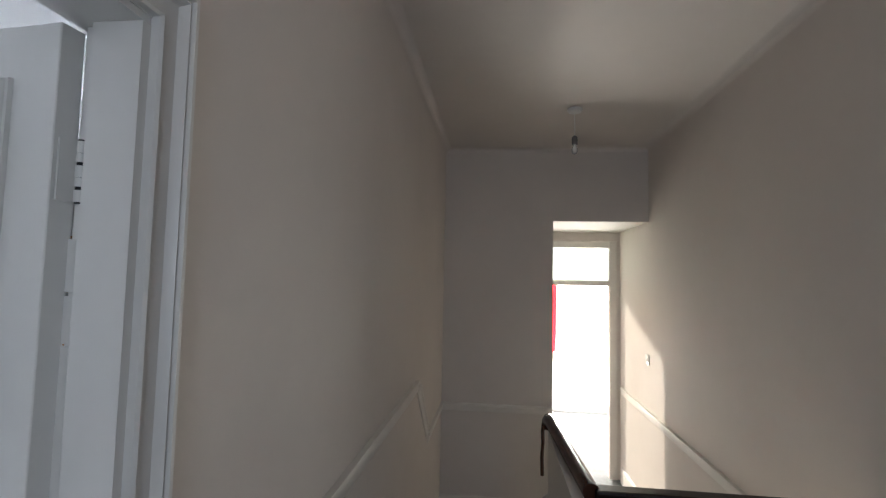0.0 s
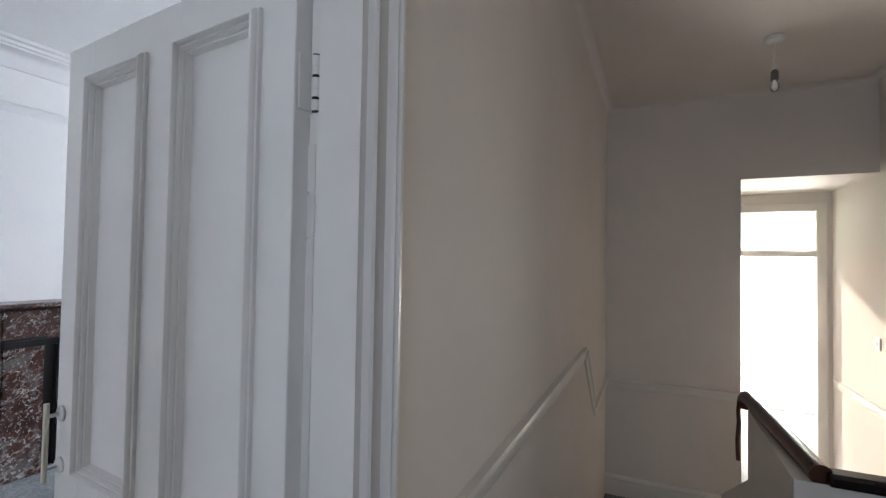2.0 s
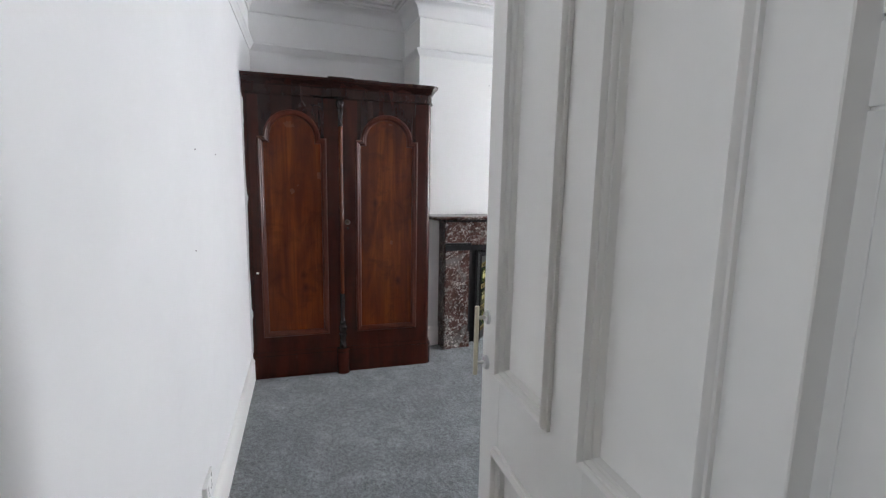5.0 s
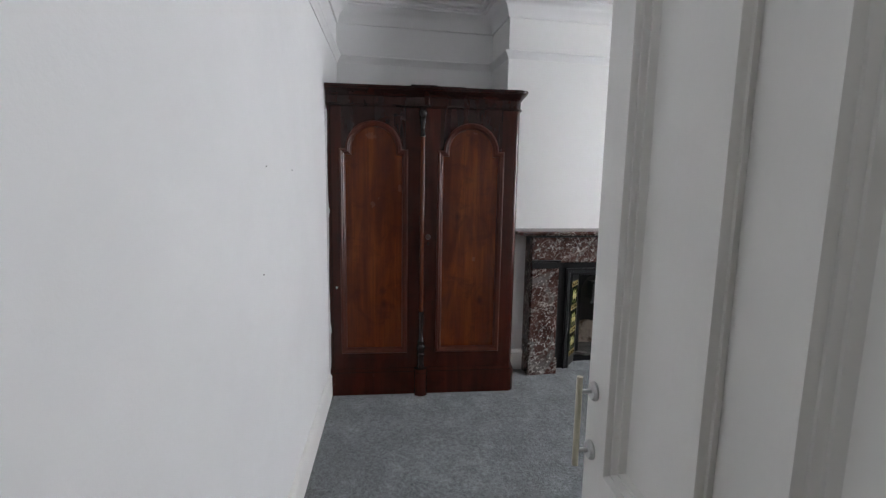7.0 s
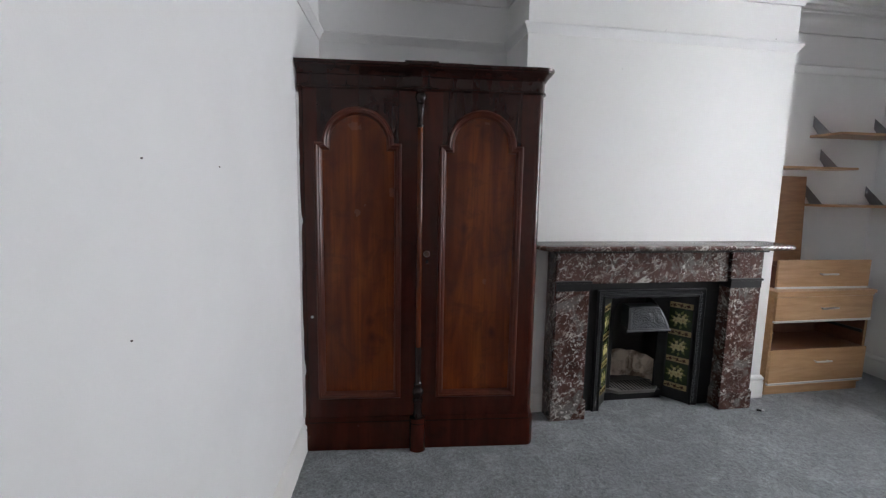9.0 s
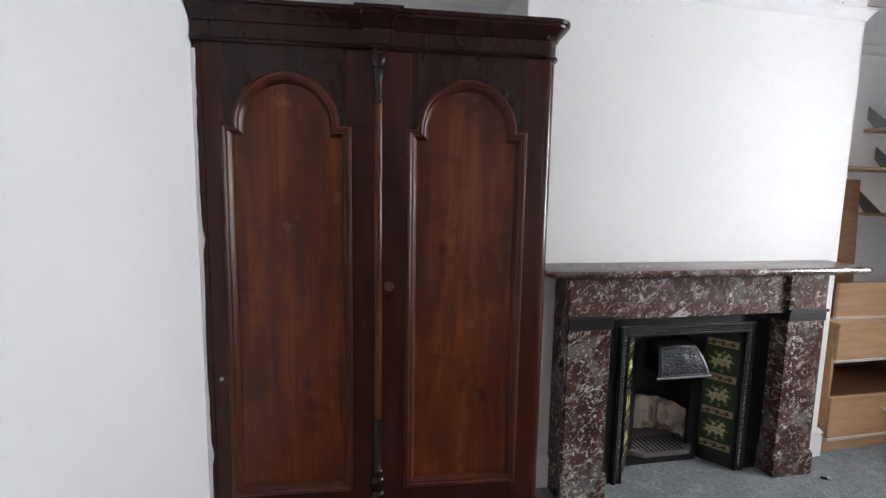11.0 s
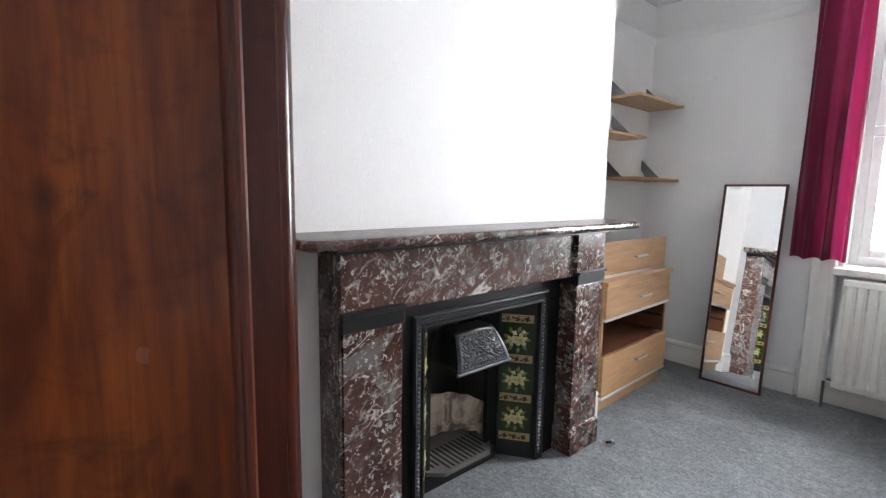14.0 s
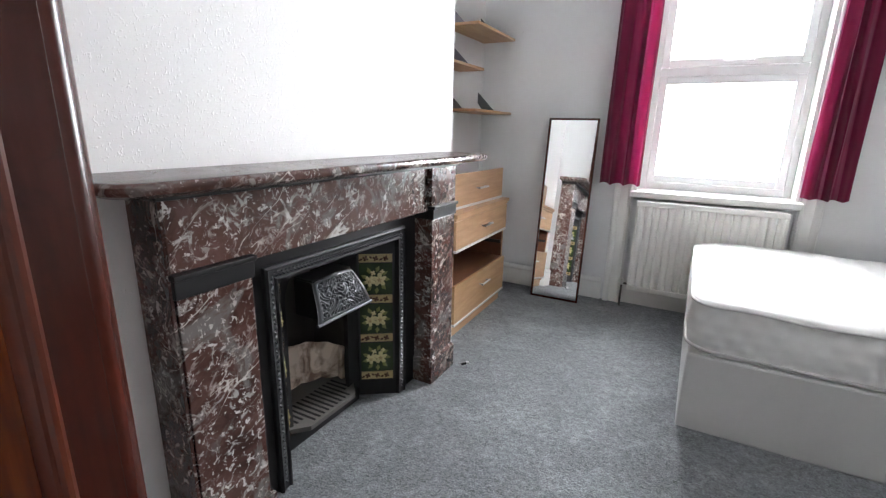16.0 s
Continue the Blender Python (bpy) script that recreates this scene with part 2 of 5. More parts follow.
CURTAIN = cloth("magenta_curtain_cloth", (0.185, 0.0052, 0.043), (0.145, 0.0042, 0.034))
lit = CURTAIN.t.nodes.new("ShaderNodeBsdfTranslucent")
lit.inputs["Color"].default_value = (0.62, 0.030, 0.20, 1)
thin = CURTAIN.t.nodes.new("ShaderNodeMixShader")
thin.inputs[0].default_value = 0.06
CURTAIN.link(CURTAIN.b.outputs[0], thin.inputs[1])
CURTAIN.link(lit.outputs[0], thin.inputs[2])
CURTAIN.link(thin.outputs[0], CURTAIN.t.nodes["Material Output"].inputs["Surface"])
CURTAIN = CURTAIN.m
RED_CLOTH = cloth("red_curtain_cloth", (0.40, 0.030, 0.045), (0.33, 0.022, 0.035)).m


def sheer():
    m = Mat("white_net_cloth", 0.9)
    out = m.t.nodes["Material Output"]
    clear = m.t.nodes.new("ShaderNodeBsdfTransparent")
    soft_cloth = m.t.nodes.new("ShaderNodeBsdfTranslucent")
    soft_cloth.inputs["Color"].default_value = (0.86, 0.86, 0.84, 1)
    both = m.t.nodes.new("ShaderNodeMixShader")
    both.inputs[0].default_value = 0.55
    m.link(clear.outputs[0], both.inputs[1])
    m.link(soft_cloth.outputs[0], both.inputs[2])
    m.link(both.outputs[0], out.inputs["Surface"])
    return m.m


SHEER = sheer()
DIVAN = cloth("cream_divan_fabric", (0.46, 0.455, 0.435), (0.40, 0.395, 0.378)).m


def quilt():
    m = Mat("quilted_mattress_ticking", 0.8)
    m.colour(m.mix(m.noise(9, 4), (0.64, 0.632, 0.61), (0.56, 0.553, 0.532)))
    h = None
    for turn in (45, -45):
        spin = m.t.nodes.new("ShaderNodeMapping")
        spin.inputs["Rotation"].default_value = (0, radians(turn), 0)
        m.link(m.co, spin.inputs["Vector"])
        w = m.t.nodes.new("ShaderNodeTexWave")
        w.bands_direction = "X"
        w.inputs["Scale"].default_value, w.inputs["Distortion"].default_value = 4.6, 0.35
        m.link(spin.outputs[0], w.inputs["Vector"])
        h = w.outputs["Fac"] if h is None else m.mix(1.0, h, w.outputs["Color"], "MULTIPLY")
    first = m.bump(h, 0.55, 0.010)
    m.bump(m.noise(260, 2), 0.25, 0.001, first)
    return m.m


QUILT = quilt()


def glass(name, tint, gloss, soft_part=0.0):
    """A thin pane: clear, with Fresnel gloss on it; soft_part of the light is scattered by frosting."""
    m = Mat(name, 0.0)
    n = m.t.nodes
    clear = n.new("ShaderNodeBsdfTransparent")
    clear.inputs["Color"].default_value = (*tint, 1)
    shine = n.new("ShaderNodeBsdfGlossy")
    shine.inputs["Roughness"].default_value = gloss
    body = clear.outputs[0]
    if soft_part:
        frost = n.new("ShaderNodeBsdfTranslucent")
        frost.inputs["Color"].default_value = (*tint, 1)
        both = n.new("ShaderNodeMixShader")
        both.inputs[0].default_value = soft_part
        m.link(clear.outputs[0], both.inputs[1])
        m.link(frost.outputs[0], both.inputs[2])
        body = both.outputs[0]
    edge = n.new("ShaderNodeFresnel")
    edge.inputs["IOR"].default_value = 1.45
    mixed = n.new("ShaderNodeMixShader")
    m.link(edge.outputs[0], mixed.inputs[0])
    m.link(body, mixed.inputs[1])
    m.link(shine.outputs[0], mixed.inputs[2])
    m.link(mixed.outputs[0], n["Material Output"].inputs["Surface"])
    return m.m


GLASS = glass("window_glass", (0.97, 0.98, 0.98), 0.0)
FROSTED = glass("frosted_glass", (0.62, 0.70, 0.64), 0.2, 0.85)
BULB_GLASS = glass("bulb_glass", (0.90, 0.90, 0.90), 0.0, 0.3)

# ---- mesh helpers ----
BASE = {}


def thing(name, at, label, category, group="", turn=0.0, kind="", local=False):
    ob = new(name)
    ob.empty_display_size = 0.1
    ob.matrix_basis = pose(*at, 0, 0, turn)
    BASE[ob] = Vector((0, 0, 0)) if local else Vector(at)
    return tagged(ob, label, category, group, kind)


def mesh_of(name, bm, material, smooth=None):
    bmesh.ops.recalc_face_normals(bm, faces=bm.faces)
    data = bpy.data.meshes.new(name)
    if smooth is not None:
        for f in bm.faces:
            f.smooth = True
        for e in bm.edges:
            if len(e.link_faces) == 2 and e.calc_face_angle(0) > radians(smooth):
                e.smooth = False
    bm.to_mesh(data)
    bm.free()
    data.materials.append(material)
    return data


def part(name, bm, material, parent, label="", smooth=None):
    base = BASE[parent]
    if base.length:
        bmesh.ops.translate(bm, verts=bm.verts, vec=-base)
    ob = new(name, mesh_of(name, bm, material, smooth))
    ob.parent = parent
    BASE[ob] = base
    return tagged(ob, label)


def solo(name, bm, material, label, category, kind="", smooth=None, group="", at=None):
    if at is not None:
        bmesh.ops.translate(bm, verts=bm.verts, vec=-Vector(at))
    ob = new(name, mesh_of(name, bm, material, smooth))
    if at is not None:
        ob.location = at
    BASE[ob] = Vector(at or (0, 0, 0))
    return tagged(ob, label, category, group, kind)


def box(bm, x0, y0, z0, x1, y1, z1, bevel=0.0, segs=2):
    x0, x1 = min(x0, x1), max(x0, x1)
    y0, y1 = min(y0, y1), max(y0, y1)
    z0, z1 = min(z0, z1), max(z0, z1)
    v = [bm.verts.new((x, y, z)) for x in (x0, x1) for y in (y0, y1) for z in (z0, z1)]
    fs = [bm.faces.new([v[k] for k in q]) for q in ((0, 1, 3, 2), (4, 6, 7, 5), (0, 4, 5, 1), (2, 3, 7, 6), (0, 2, 6, 4), (1, 5, 7, 3))]
    if bevel:
        es = {e for f in fs for e in f.edges}
        bmesh.ops.bevel(bm, geom=list(es), offset=bevel, segments=segs, profile=0.5, affect="EDGES")
    return bm


def boxes(*args, bevel=0.0):
    bm = bmesh.new()
    for a in args:
        box(bm, *a, bevel=bevel)
    return bm


def prism(bm, poly, to3, a, b):
    """A closed outline drawn in two axes, pushed from a to b along the third. to3(u, v, w) gives the place."""
    lo = [bm.verts.new(to3(u, v, a)) for u, v in poly]
    hi = [bm.verts.new(to3(u, v, b)) for u, v in poly]
    n = len(poly)
    for k in range(n):
        bm.faces.new((lo[k], lo[(k + 1) % n], hi[(k + 1) % n], hi[k]))
    bm.faces.new(lo)
    bm.faces.new(hi)
    return bm


def sweep(bm, path, profile, to3, closed=True, side=1):
    """A moulding: profile points (out, up) carried along a plane path with mitred corners."""
    n = len(path)
    rings = []
    for k in range(n):
        p = Vector(path[k])
        before = Vector(path[k - 1]) if closed or k else None
        after = Vector(path[(k + 1) % n]) if closed or k < n - 1 else None
        dirs = []
        if before is not None:
            dirs.append((p - before).normalized())
        if after is not None:
            dirs.append((after - p).normalized())
        norms = [Vector((-d.y, d.x)) * side for d in dirs]
        m = norms[0] if len(norms) == 1 else (norms[0] + norms[1]) / max(0.25, 1 + norms[0].dot(norms[1]))
        rings.append([bm.verts.new(to3(p.x + m.x * o, p.y + m.y * o, h)) for o, h in profile])
    q = len(profile)
    for k in range(n if closed else n - 1):
        a, b = rings[k], rings[(k + 1) % n]
        for i in range(q):
            bm.faces.new((a[i], a[(i + 1) % q], b[(i + 1) % q], b[i]))
    if not closed:
        bm.faces.new(rings[0])
        bm.faces.new(rings[-1])
    return bm


def lathe(bm, profile, to3, steps=16, arc=2 * math.pi, start=0.0):
    full = abs(arc - 2 * math.pi) < 1e-6
    cnt = steps if full else steps + 1
    rings = []
    for k in range(cnt):
        a = start + arc * k / steps
        rings.append([bm.verts.new(to3(r * math.cos(a), r * math.sin(a), h)) for r, h in profile])
    for k in range(steps):
        a, b = rings[k], rings[(k + 1) % cnt]
        for i in range(len(profile) - 1):
            bm.faces.new((a[i], a[i + 1], b[i + 1], b[i]))
    bmesh.ops.remove_doubles(bm, verts=bm.verts, dist=1e-6)
    return bm


def tube(bm, points, r, steps=10):
    pts = [Vector(p) for p in points]
    rings = []
    for k, p in enumerate(pts):
        d = (pts[min(k + 1, len(pts) - 1)] - pts[max(k - 1, 0)]).normalized()
        up = Vector((0, 0, 1)) if abs(d.z) < 0.9 else Vector((1, 0, 0))
        s = d.cross(up).normalized()
        u = s.cross(d)
        rings.append([bm.verts.new(p + s * (r * math.cos(a)) + u * (r * math.sin(a))) for a in (2 * math.pi * j / steps for j in range(steps))])
    for a, b in zip(rings, rings[1:]):
        for j in range(steps):
            bm.faces.new((a[j], a[(j + 1) % steps], b[(j + 1) % steps], b[j]))
    bm.faces.new(rings[0])
    bm.faces.new(rings[-1])
    return bm


def XY(u, v, w):
    return (u, v, w)


def at_x(x, sign=1):
    """Drawn in y and z, standing out from a plane of constant x."""
    return lambda u, v, w: (x + sign * w, u, v)


def at_y(y, sign=1):
    return lambda u, v, w: (u, y + sign * w, v)


def glow(name, colour, strength):
    m = Mat(name)
    e = m.t.nodes.new("ShaderNodeEmission")
    e.inputs["Color"].default_value, e.inputs["Strength"].default_value = (*colour, 1), strength
    m.link(e.outputs[0], m.t.nodes["Material Output"].inputs["Surface"])
    return m.m


WHITE_SKY = glow("bright_overcast_sky", (0.95, 0.97, 1.0), 3.0)

# ---- the plan ----
X_BACK, X_BREAST, X_EAST = -5.87, -5.44, -2.035
Y_NORTH = 5.28
BREAST = (2.088, 3.955)
CEIL = 2.88
X_HALL = -1.92
HALL_CEIL = 2.83
Y_END = 5.03
X_RIGHT = -0.09
LOW = -0.5


def south(x):
    """The slightly skewed south wall of the bedroom."""
    return 0.772 + (-5.157 - x) * 0.072


DOOR_Y0, DOOR_Y1, DOOR_TOP = 0.590, 1.358, 1.957

# ---- bedroom shell ----
solo("floor", boxes((-6.0, 0.3, -0.06, X_EAST + 0.001, 5.4, 0.0)), CARPET, "mottled blue-grey fitted carpet, slightly worn", "carpet", "structure")
solo("ceiling", boxes((-6.0, 0.2, CEIL, X_EAST, 5.4, CEIL + 0.08)), CEILING_PAINT, "plain white painted plaster ceiling", "ceiling", "structure")
bm = bmesh.new()
prism(bm, [(-6.05, south(-6.05)), (X_EAST - 0.001, south(X_EAST)), (X_EAST - 0.001, 0.2), (-6.05, 0.2)], XY, -0.05, CEIL)
solo("wall_south", bm, PAINT, "white painted plaster wall with small nail holes", "wall", "structure")
solo("wall_west", boxes((X_BACK - 0.12, 0.4, -0.05, X_BACK, 5.4, CEIL)), PAINT, "white painted alcove wall behind the wardrobe", "wall", "structure")
FIRE = (2.60, 3.43, 0.86)
bm = bmesh.new()
prism(bm, [(BREAST[0], -0.04), (FIRE[0], -0.04), (FIRE[0], FIRE[2]), (FIRE[1], FIRE[2]), (FIRE[1], -0.04), (BREAST[1], -0.04), (BREAST[1], CEIL), (BREAST[0], CEIL)],
      at_x(0), X_BACK + 0.001, X_BREAST)
solo("chimney_breast", bm, WALLPAPER, "white chimney breast papered with embossed wallpaper", "chimney breast", "structure")

WIN = (-4.63, -3.66, 0.86, 2.52)
solo("wall_north", boxes((-6.0, Y_NORTH, -0.05, WIN[0], Y_NORTH + 0.32, CEIL), (WIN[1], Y_NORTH, -0.05, X_EAST - 0.001, Y_NORTH + 0.32, CEIL),
                         (WIN[0], Y_NORTH + 0.03, -0.05, WIN[1], Y_NORTH + 0.32, WIN[2]), (WIN[0], Y_NORTH, WIN[3], WIN[1], Y_NORTH + 0.32, CEIL)),
     PAINT, "white painted window wall", "wall", "structure")
solo("wall_east", boxes((X_EAST, 0.2, -0.05, X_HALL - 0.05, DOOR_Y0 - 0.02, CEIL), (X_EAST, DOOR_Y1 + 0.02, -0.05, X_HALL - 0.05, 5.4, CEIL),
                        (X_EAST, DOOR_Y0 - 0.02, DOOR_TOP + 0.02, X_HALL - 0.05, DOOR_Y1 + 0.02, CEIL)),
     PAINT, "white painted partition wall with the bedroom doorway", "wall", "structure")

OUTLINE = [(X_EAST, south(X_EAST)), (X_BACK, south(X_BACK)), (X_BACK, BREAST[0]), (X_BREAST, BREAST[0]), (X_BREAST, BREAST[1]),
           (X_BACK, BREAST[1]), (X_BACK, Y_NORTH), (X_EAST, Y_NORTH)]
bm = bmesh.new()
sweep(bm, OUTLINE, [(-0.004, -0.175), (0.014, -0.175), (0.018, -0.160), (0.022, -0.135), (0.040, -0.105), (0.070, -0.078), (0.100, -0.062),
                    (0.104, -0.050), (0.122, -0.046), (0.126, -0.028), (0.150, -0.020), (0.154, -0.002), (0.154, 0.004), (-0.004, 0.004)],
      lambda u, v, w: (u, v, CEIL + w), True, -1)
solo("cornice", bm, CEILING_PAINT, "white moulded plaster cornice round the ceiling", "cornice", "structure", 40)
bm = bmesh.new()
sweep(bm, OUTLINE, [(-0.004, -0.030), (0.006, -0.030), (0.010, -0.018), (0.018, -0.010), (0.024, 0.004), (0.034, 0.012), (0.036, 0.022), (0.026, 0.028), (-0.004, 0.030)],
      lambda u, v, w: (u, v, 2.445 + w), True, -1)
solo("picture_rail", bm, PAINT, "white painted wooden picture rail", "picture rail", "structure", 40)

SKIRT = [(-0.004, 0.0), (0.020, 0.0), (0.020, 0.118), (0.016, 0.126), (0.016, 0.134), (0.022, 0.140), (0.018, 0.152), (0.008, 0.166), (-0.004, 0.170)]


def skirting(name, path, label, material=GLOSS, z=0.0, side=-1):
    bm = bmesh.new()
    sweep(bm, path, SKIRT, lambda u, v, w: (u, v, w + z), False, side)
    return solo(name, bm, material, label, "skirting board", "structure", 40)


skirting("baseboard_south", [(X_EAST, south(X_EAST)), (-5.16, south(-5.16))], "white gloss skirting board along the south wall")
skirting("baseboard_breast_left", [(X_BACK, BREAST[0] - 0.001), (X_BREAST, BREAST[0] - 0.001), (X_BREAST, 2.285)], "white gloss skirting board beside the fireplace")
skirting("baseboard_breast_right", [(X_BREAST, 3.745), (X_BREAST, BREAST[1]), (X_BACK, BREAST[1]), (X_BACK, Y_NORTH), (-4.78, Y_NORTH)], "white gloss skirting board round the alcove")
skirting("baseboard_north", [(-3.50, Y_NORTH), (X_EAST, Y_NORTH), (X_EAST, DOOR_Y1 + 0.10)], "white gloss skirting board behind the bed")
skirting("baseboard_window", [(WIN[0] + 0.001, Y_NORTH + 0.03), (WIN[1] - 0.001, Y_NORTH + 0.03)], "white gloss skirting board behind the radiator")

# ---- bedroom window ----
win = thing("window_1", (-4.13, Y_NORTH, 0.86), "white double-glazed window with a top-hung opening light", "window", kind="structure")
YF = Y_NORTH + 0.19


def frame_ring(x0, x1, z0, z1, w, y0, y1, bevel=0.004):
    bm = bmesh.new()
    box(bm, x0, y0, z0, x0 + w, y1, z1, bevel)
    box(bm, x1 - w, y0, z0, x1, y1, z1, bevel)
    box(bm, x0 + w, y0 + 0.001, z0, x1 - w, y1 - 0.001, z0 + w, bevel)
    box(bm, x0 + w, y0 + 0.001, z1 - w, x1 - w, y1 - 0.001, z1, bevel)
    return bm


part("window_frame", frame_ring(WIN[0], WIN[1], WIN[2], WIN[3], 0.060, YF, YF + 0.07), UPVC, win)
part("transom", boxes((WIN[0] + 0.06, YF - 0.002, 1.655, WIN[1] - 0.06, YF + 0.068, 1.715), bevel=0.005), UPVC, win)
sash = part("opening_sash", frame_ring(WIN[0] + 0.062, WIN[1] - 0.062, 1.717, WIN[3] - 0.062, 0.050, YF - 0.018, YF + 0.05, 0.006), UPVC, win)
part("pane", boxes((WIN[0] + 0.11, YF + 0.02, 1.766, WIN[1] - 0.11, YF + 0.026, WIN[3] - 0.11)), GLASS, sash).visible_shadow = False
bm = boxes((-4.20, YF - 0.036, 1.728, -4.13, YF - 0.017, 1.752), (-4.14, YF - 0.052, 1.733, -4.02, YF - 0.034, 1.751), bevel=0.006)
part("window_handle", bm, UPVC, sash, "white lever handle on the sash")
part("fixed_sash", frame_ring(WIN[0] + 0.062, WIN[1] - 0.062, WIN[2] + 0.062, 1.654, 0.050, YF - 0.006, YF + 0.05, 0.005), UPVC, win)
part("pane", boxes((WIN[0] + 0.10, YF + 0.022, WIN[2] + 0.10, WIN[1] - 0.10, YF + 0.028, 1.615)), GLASS, win).visible_shadow = False
part("window_sill", boxes((WIN[0] - 0.02, Y_NORTH - 0.075, 0.822, WIN[1] + 0.02, YF + 0.03, 0.868), bevel=0.008), GLOSS, win)
bm = bmesh.new()
for x0, x1 in ((WIN[0], WIN[0] + 0.018), (WIN[1] - 0.018, WIN[1])):
    box(bm, x0, Y_NORTH + 0.002, 0.861, x1, YF - 0.001, WIN[3])
box(bm, WIN[0] + 0.018, Y_NORTH + 0.003, WIN[3] - 0.018, WIN[1] - 0.018, YF - 0.001, WIN[3])
part("window_lining", bm, GLOSS, win)

CASING = [(0.0, -0.002), (0.0, 0.024), (0.010, 0.030), (0.020, 0.026), (0.030, 0.020), (0.082, 0.020), (0.092, 0.028), (0.104, 0.034), (0.120, 0.034), (0.124, 0.026), (0.124, -0.002)]
bm = bmesh.new()
sweep(bm, [(WIN[0] - 0.004, 0.0), (WIN[0] - 0.004, WIN[3] + 0.004), (WIN[1] + 0.004, WIN[3] + 0.004), (WIN[1] + 0.004, 0.0)], CASING, at_y(Y_NORTH, -1), False, 1)
part("architrave", bm, GLOSS, win, "moulded white architrave running down to the floor", 30)

solo("backdrop", boxes((-7.4, 6.9, -0.4, -2.3, 6.92, 4.6)), WHITE_SKY, "bright white overcast sky outside the bedroom window", "sky", "structure")

# ---- bedroom door ----
door = thing("door_1", (-2.033, 1.342, 0.006), "open white four-panel door with moulded panels", "door", kind="structure", turn=180 - 5.0, local=True)
# local: x from the hinge to the free edge, y towards the landing
DW, DT = 0.769, 0.035
PX = ((0.093, 0.314), (0.432, 0.656))
PZ = ((0.20, 0.790), (0.982, 1.856))
bm = bmesh.new()
xs = [0.007, PX[0][0], PX[0][1], PX[1][0], PX[1][1], DW]
zs = [0.004, PZ[0][0], PZ[0][1], PZ[1][0], PZ[1][1], 1.942]
for a, b in ((0, 1), (2, 3), (4, 5)):
    box(bm, xs[a], -DT, zs[0], xs[b], 0, zs[5], 0.0015, 1)
for a, b in ((0, 1), (2, 3), (4, 5)):
    for c, d in ((1, 2), (3, 4)):
        box(bm, xs[c] - 0.001, -DT + 0.0006, zs[a], xs[d] + 0.001, -0.0006, zs[b])
part("door_leaf", bm, GLOSS, door)
PANEL_MOULD = [(-0.009, -0.004), (-0.009, 0.007), (-0.006, 0.0085), (-0.005, 0.013), (-0.001, 0.017), (0.003, 0.017), (0.006, 0.013), (0.007, 0.0075), (0.010, 0.007), (0.0125, 0.003), (0.013, -0.002), (0.016, -0.003), (0.018, -0.008), (0.021, -0.014), (-0.002, -0.014)]
for px in PX:
    for pz in PZ:
        p = part("panel", boxes((px[0] - 0.004, -DT + 0.0135, pz[0] - 0.004, px[1] + 0.004, -0.0135, pz[1] + 0.004)), GLOSS, door)
        bm = bmesh.new()
        sweep(bm, [(px[0], pz[0]), (px[1], pz[0]), (px[1], pz[1]), (px[0], pz[1])], PANEL_MOULD, at_y(0, 1), True, 1)
        part("moulding", bm, GLOSS, p, "", 35)
        bm = bmesh.new()
        sweep(bm, [(px[0], pz[0]), (px[1], pz[0]), (px[1], pz[1]), (px[0], pz[1])], PANEL_MOULD, at_y(-DT, -1), True, 1)
        part("moulding", bm, GLOSS, p, "", 35)
# Strips added to block light through the hinge gap below the top hinge.
for z0, z1 in ((0.004, 0.266), (0.274, 0.398), (0.402, 1.490), (1.493, 1.560), (1.565, 1.640)):
    part("gap_strip", boxes((-0.0085, -DT + 0.0005, z0, 0.008, -DT + 0.004, z1), bevel=0.001), GLOSS, door, "strip added to stop light in the hinge gap, like lumpy old paint")
HU = 0.740
handle = part("door_handle", tube(bmesh.new(), [(HU, 0.030, 0.952), (HU, 0.030, 1.126)], 0.0058, 12), NICKEL, door, "cream and chrome pull bar handle", 50)
for z in (0.981, 1.097):
    bm = tube(bmesh.new(), [(HU, 0.030, z), (HU, 0.002, z)], 0.0045)
    lathe(bm, [(0.0, 0.008), (0.014, 0.008), (0.018, 0.004), (0.018, 0.0)], lambda u, v, w, z=z: (HU + u, w, z + v), 16)
    part("handle_post", bm, CHROME, handle, "", 40)
for z in (1.692, 0.22):
    bm = boxes((-0.016, -DT - 0.001, z, 0.006, -DT + 0.002, z + 0.088), (0.004, -DT + 0.002, z + 0.0005, 0.0068, -DT + 0.028, z + 0.0875))
    hinge = part("hinge", bm, GLOSS, door, "painted-over steel butt hinge")
    # Near-black colour gives the pin the shade of the gaps between knuckles.
    part("pin", tube(bmesh.new(), [(-0.006, -DT + 0.003, z - 0.002), (-0.006, -DT + 0.003, z + 0.090)], 0.0062, 10), IRON, hinge, "hinge pin coloured near-black like the shade between knuckles", 50)
    for k in range(5):
        low, high = (0.0045, 0.0172) if k in (1, 3) else (0.0002, 0.0170)
        bm = tube(bmesh.new(), [(-0.006, -DT + 0.003, z + low + 0.0176 * k), (-0.006, -DT + 0.003, z + high + 0.0176 * k)], 0.0075, 10)
        part("knuckle", bm, GLOSS, hinge, "", 50)

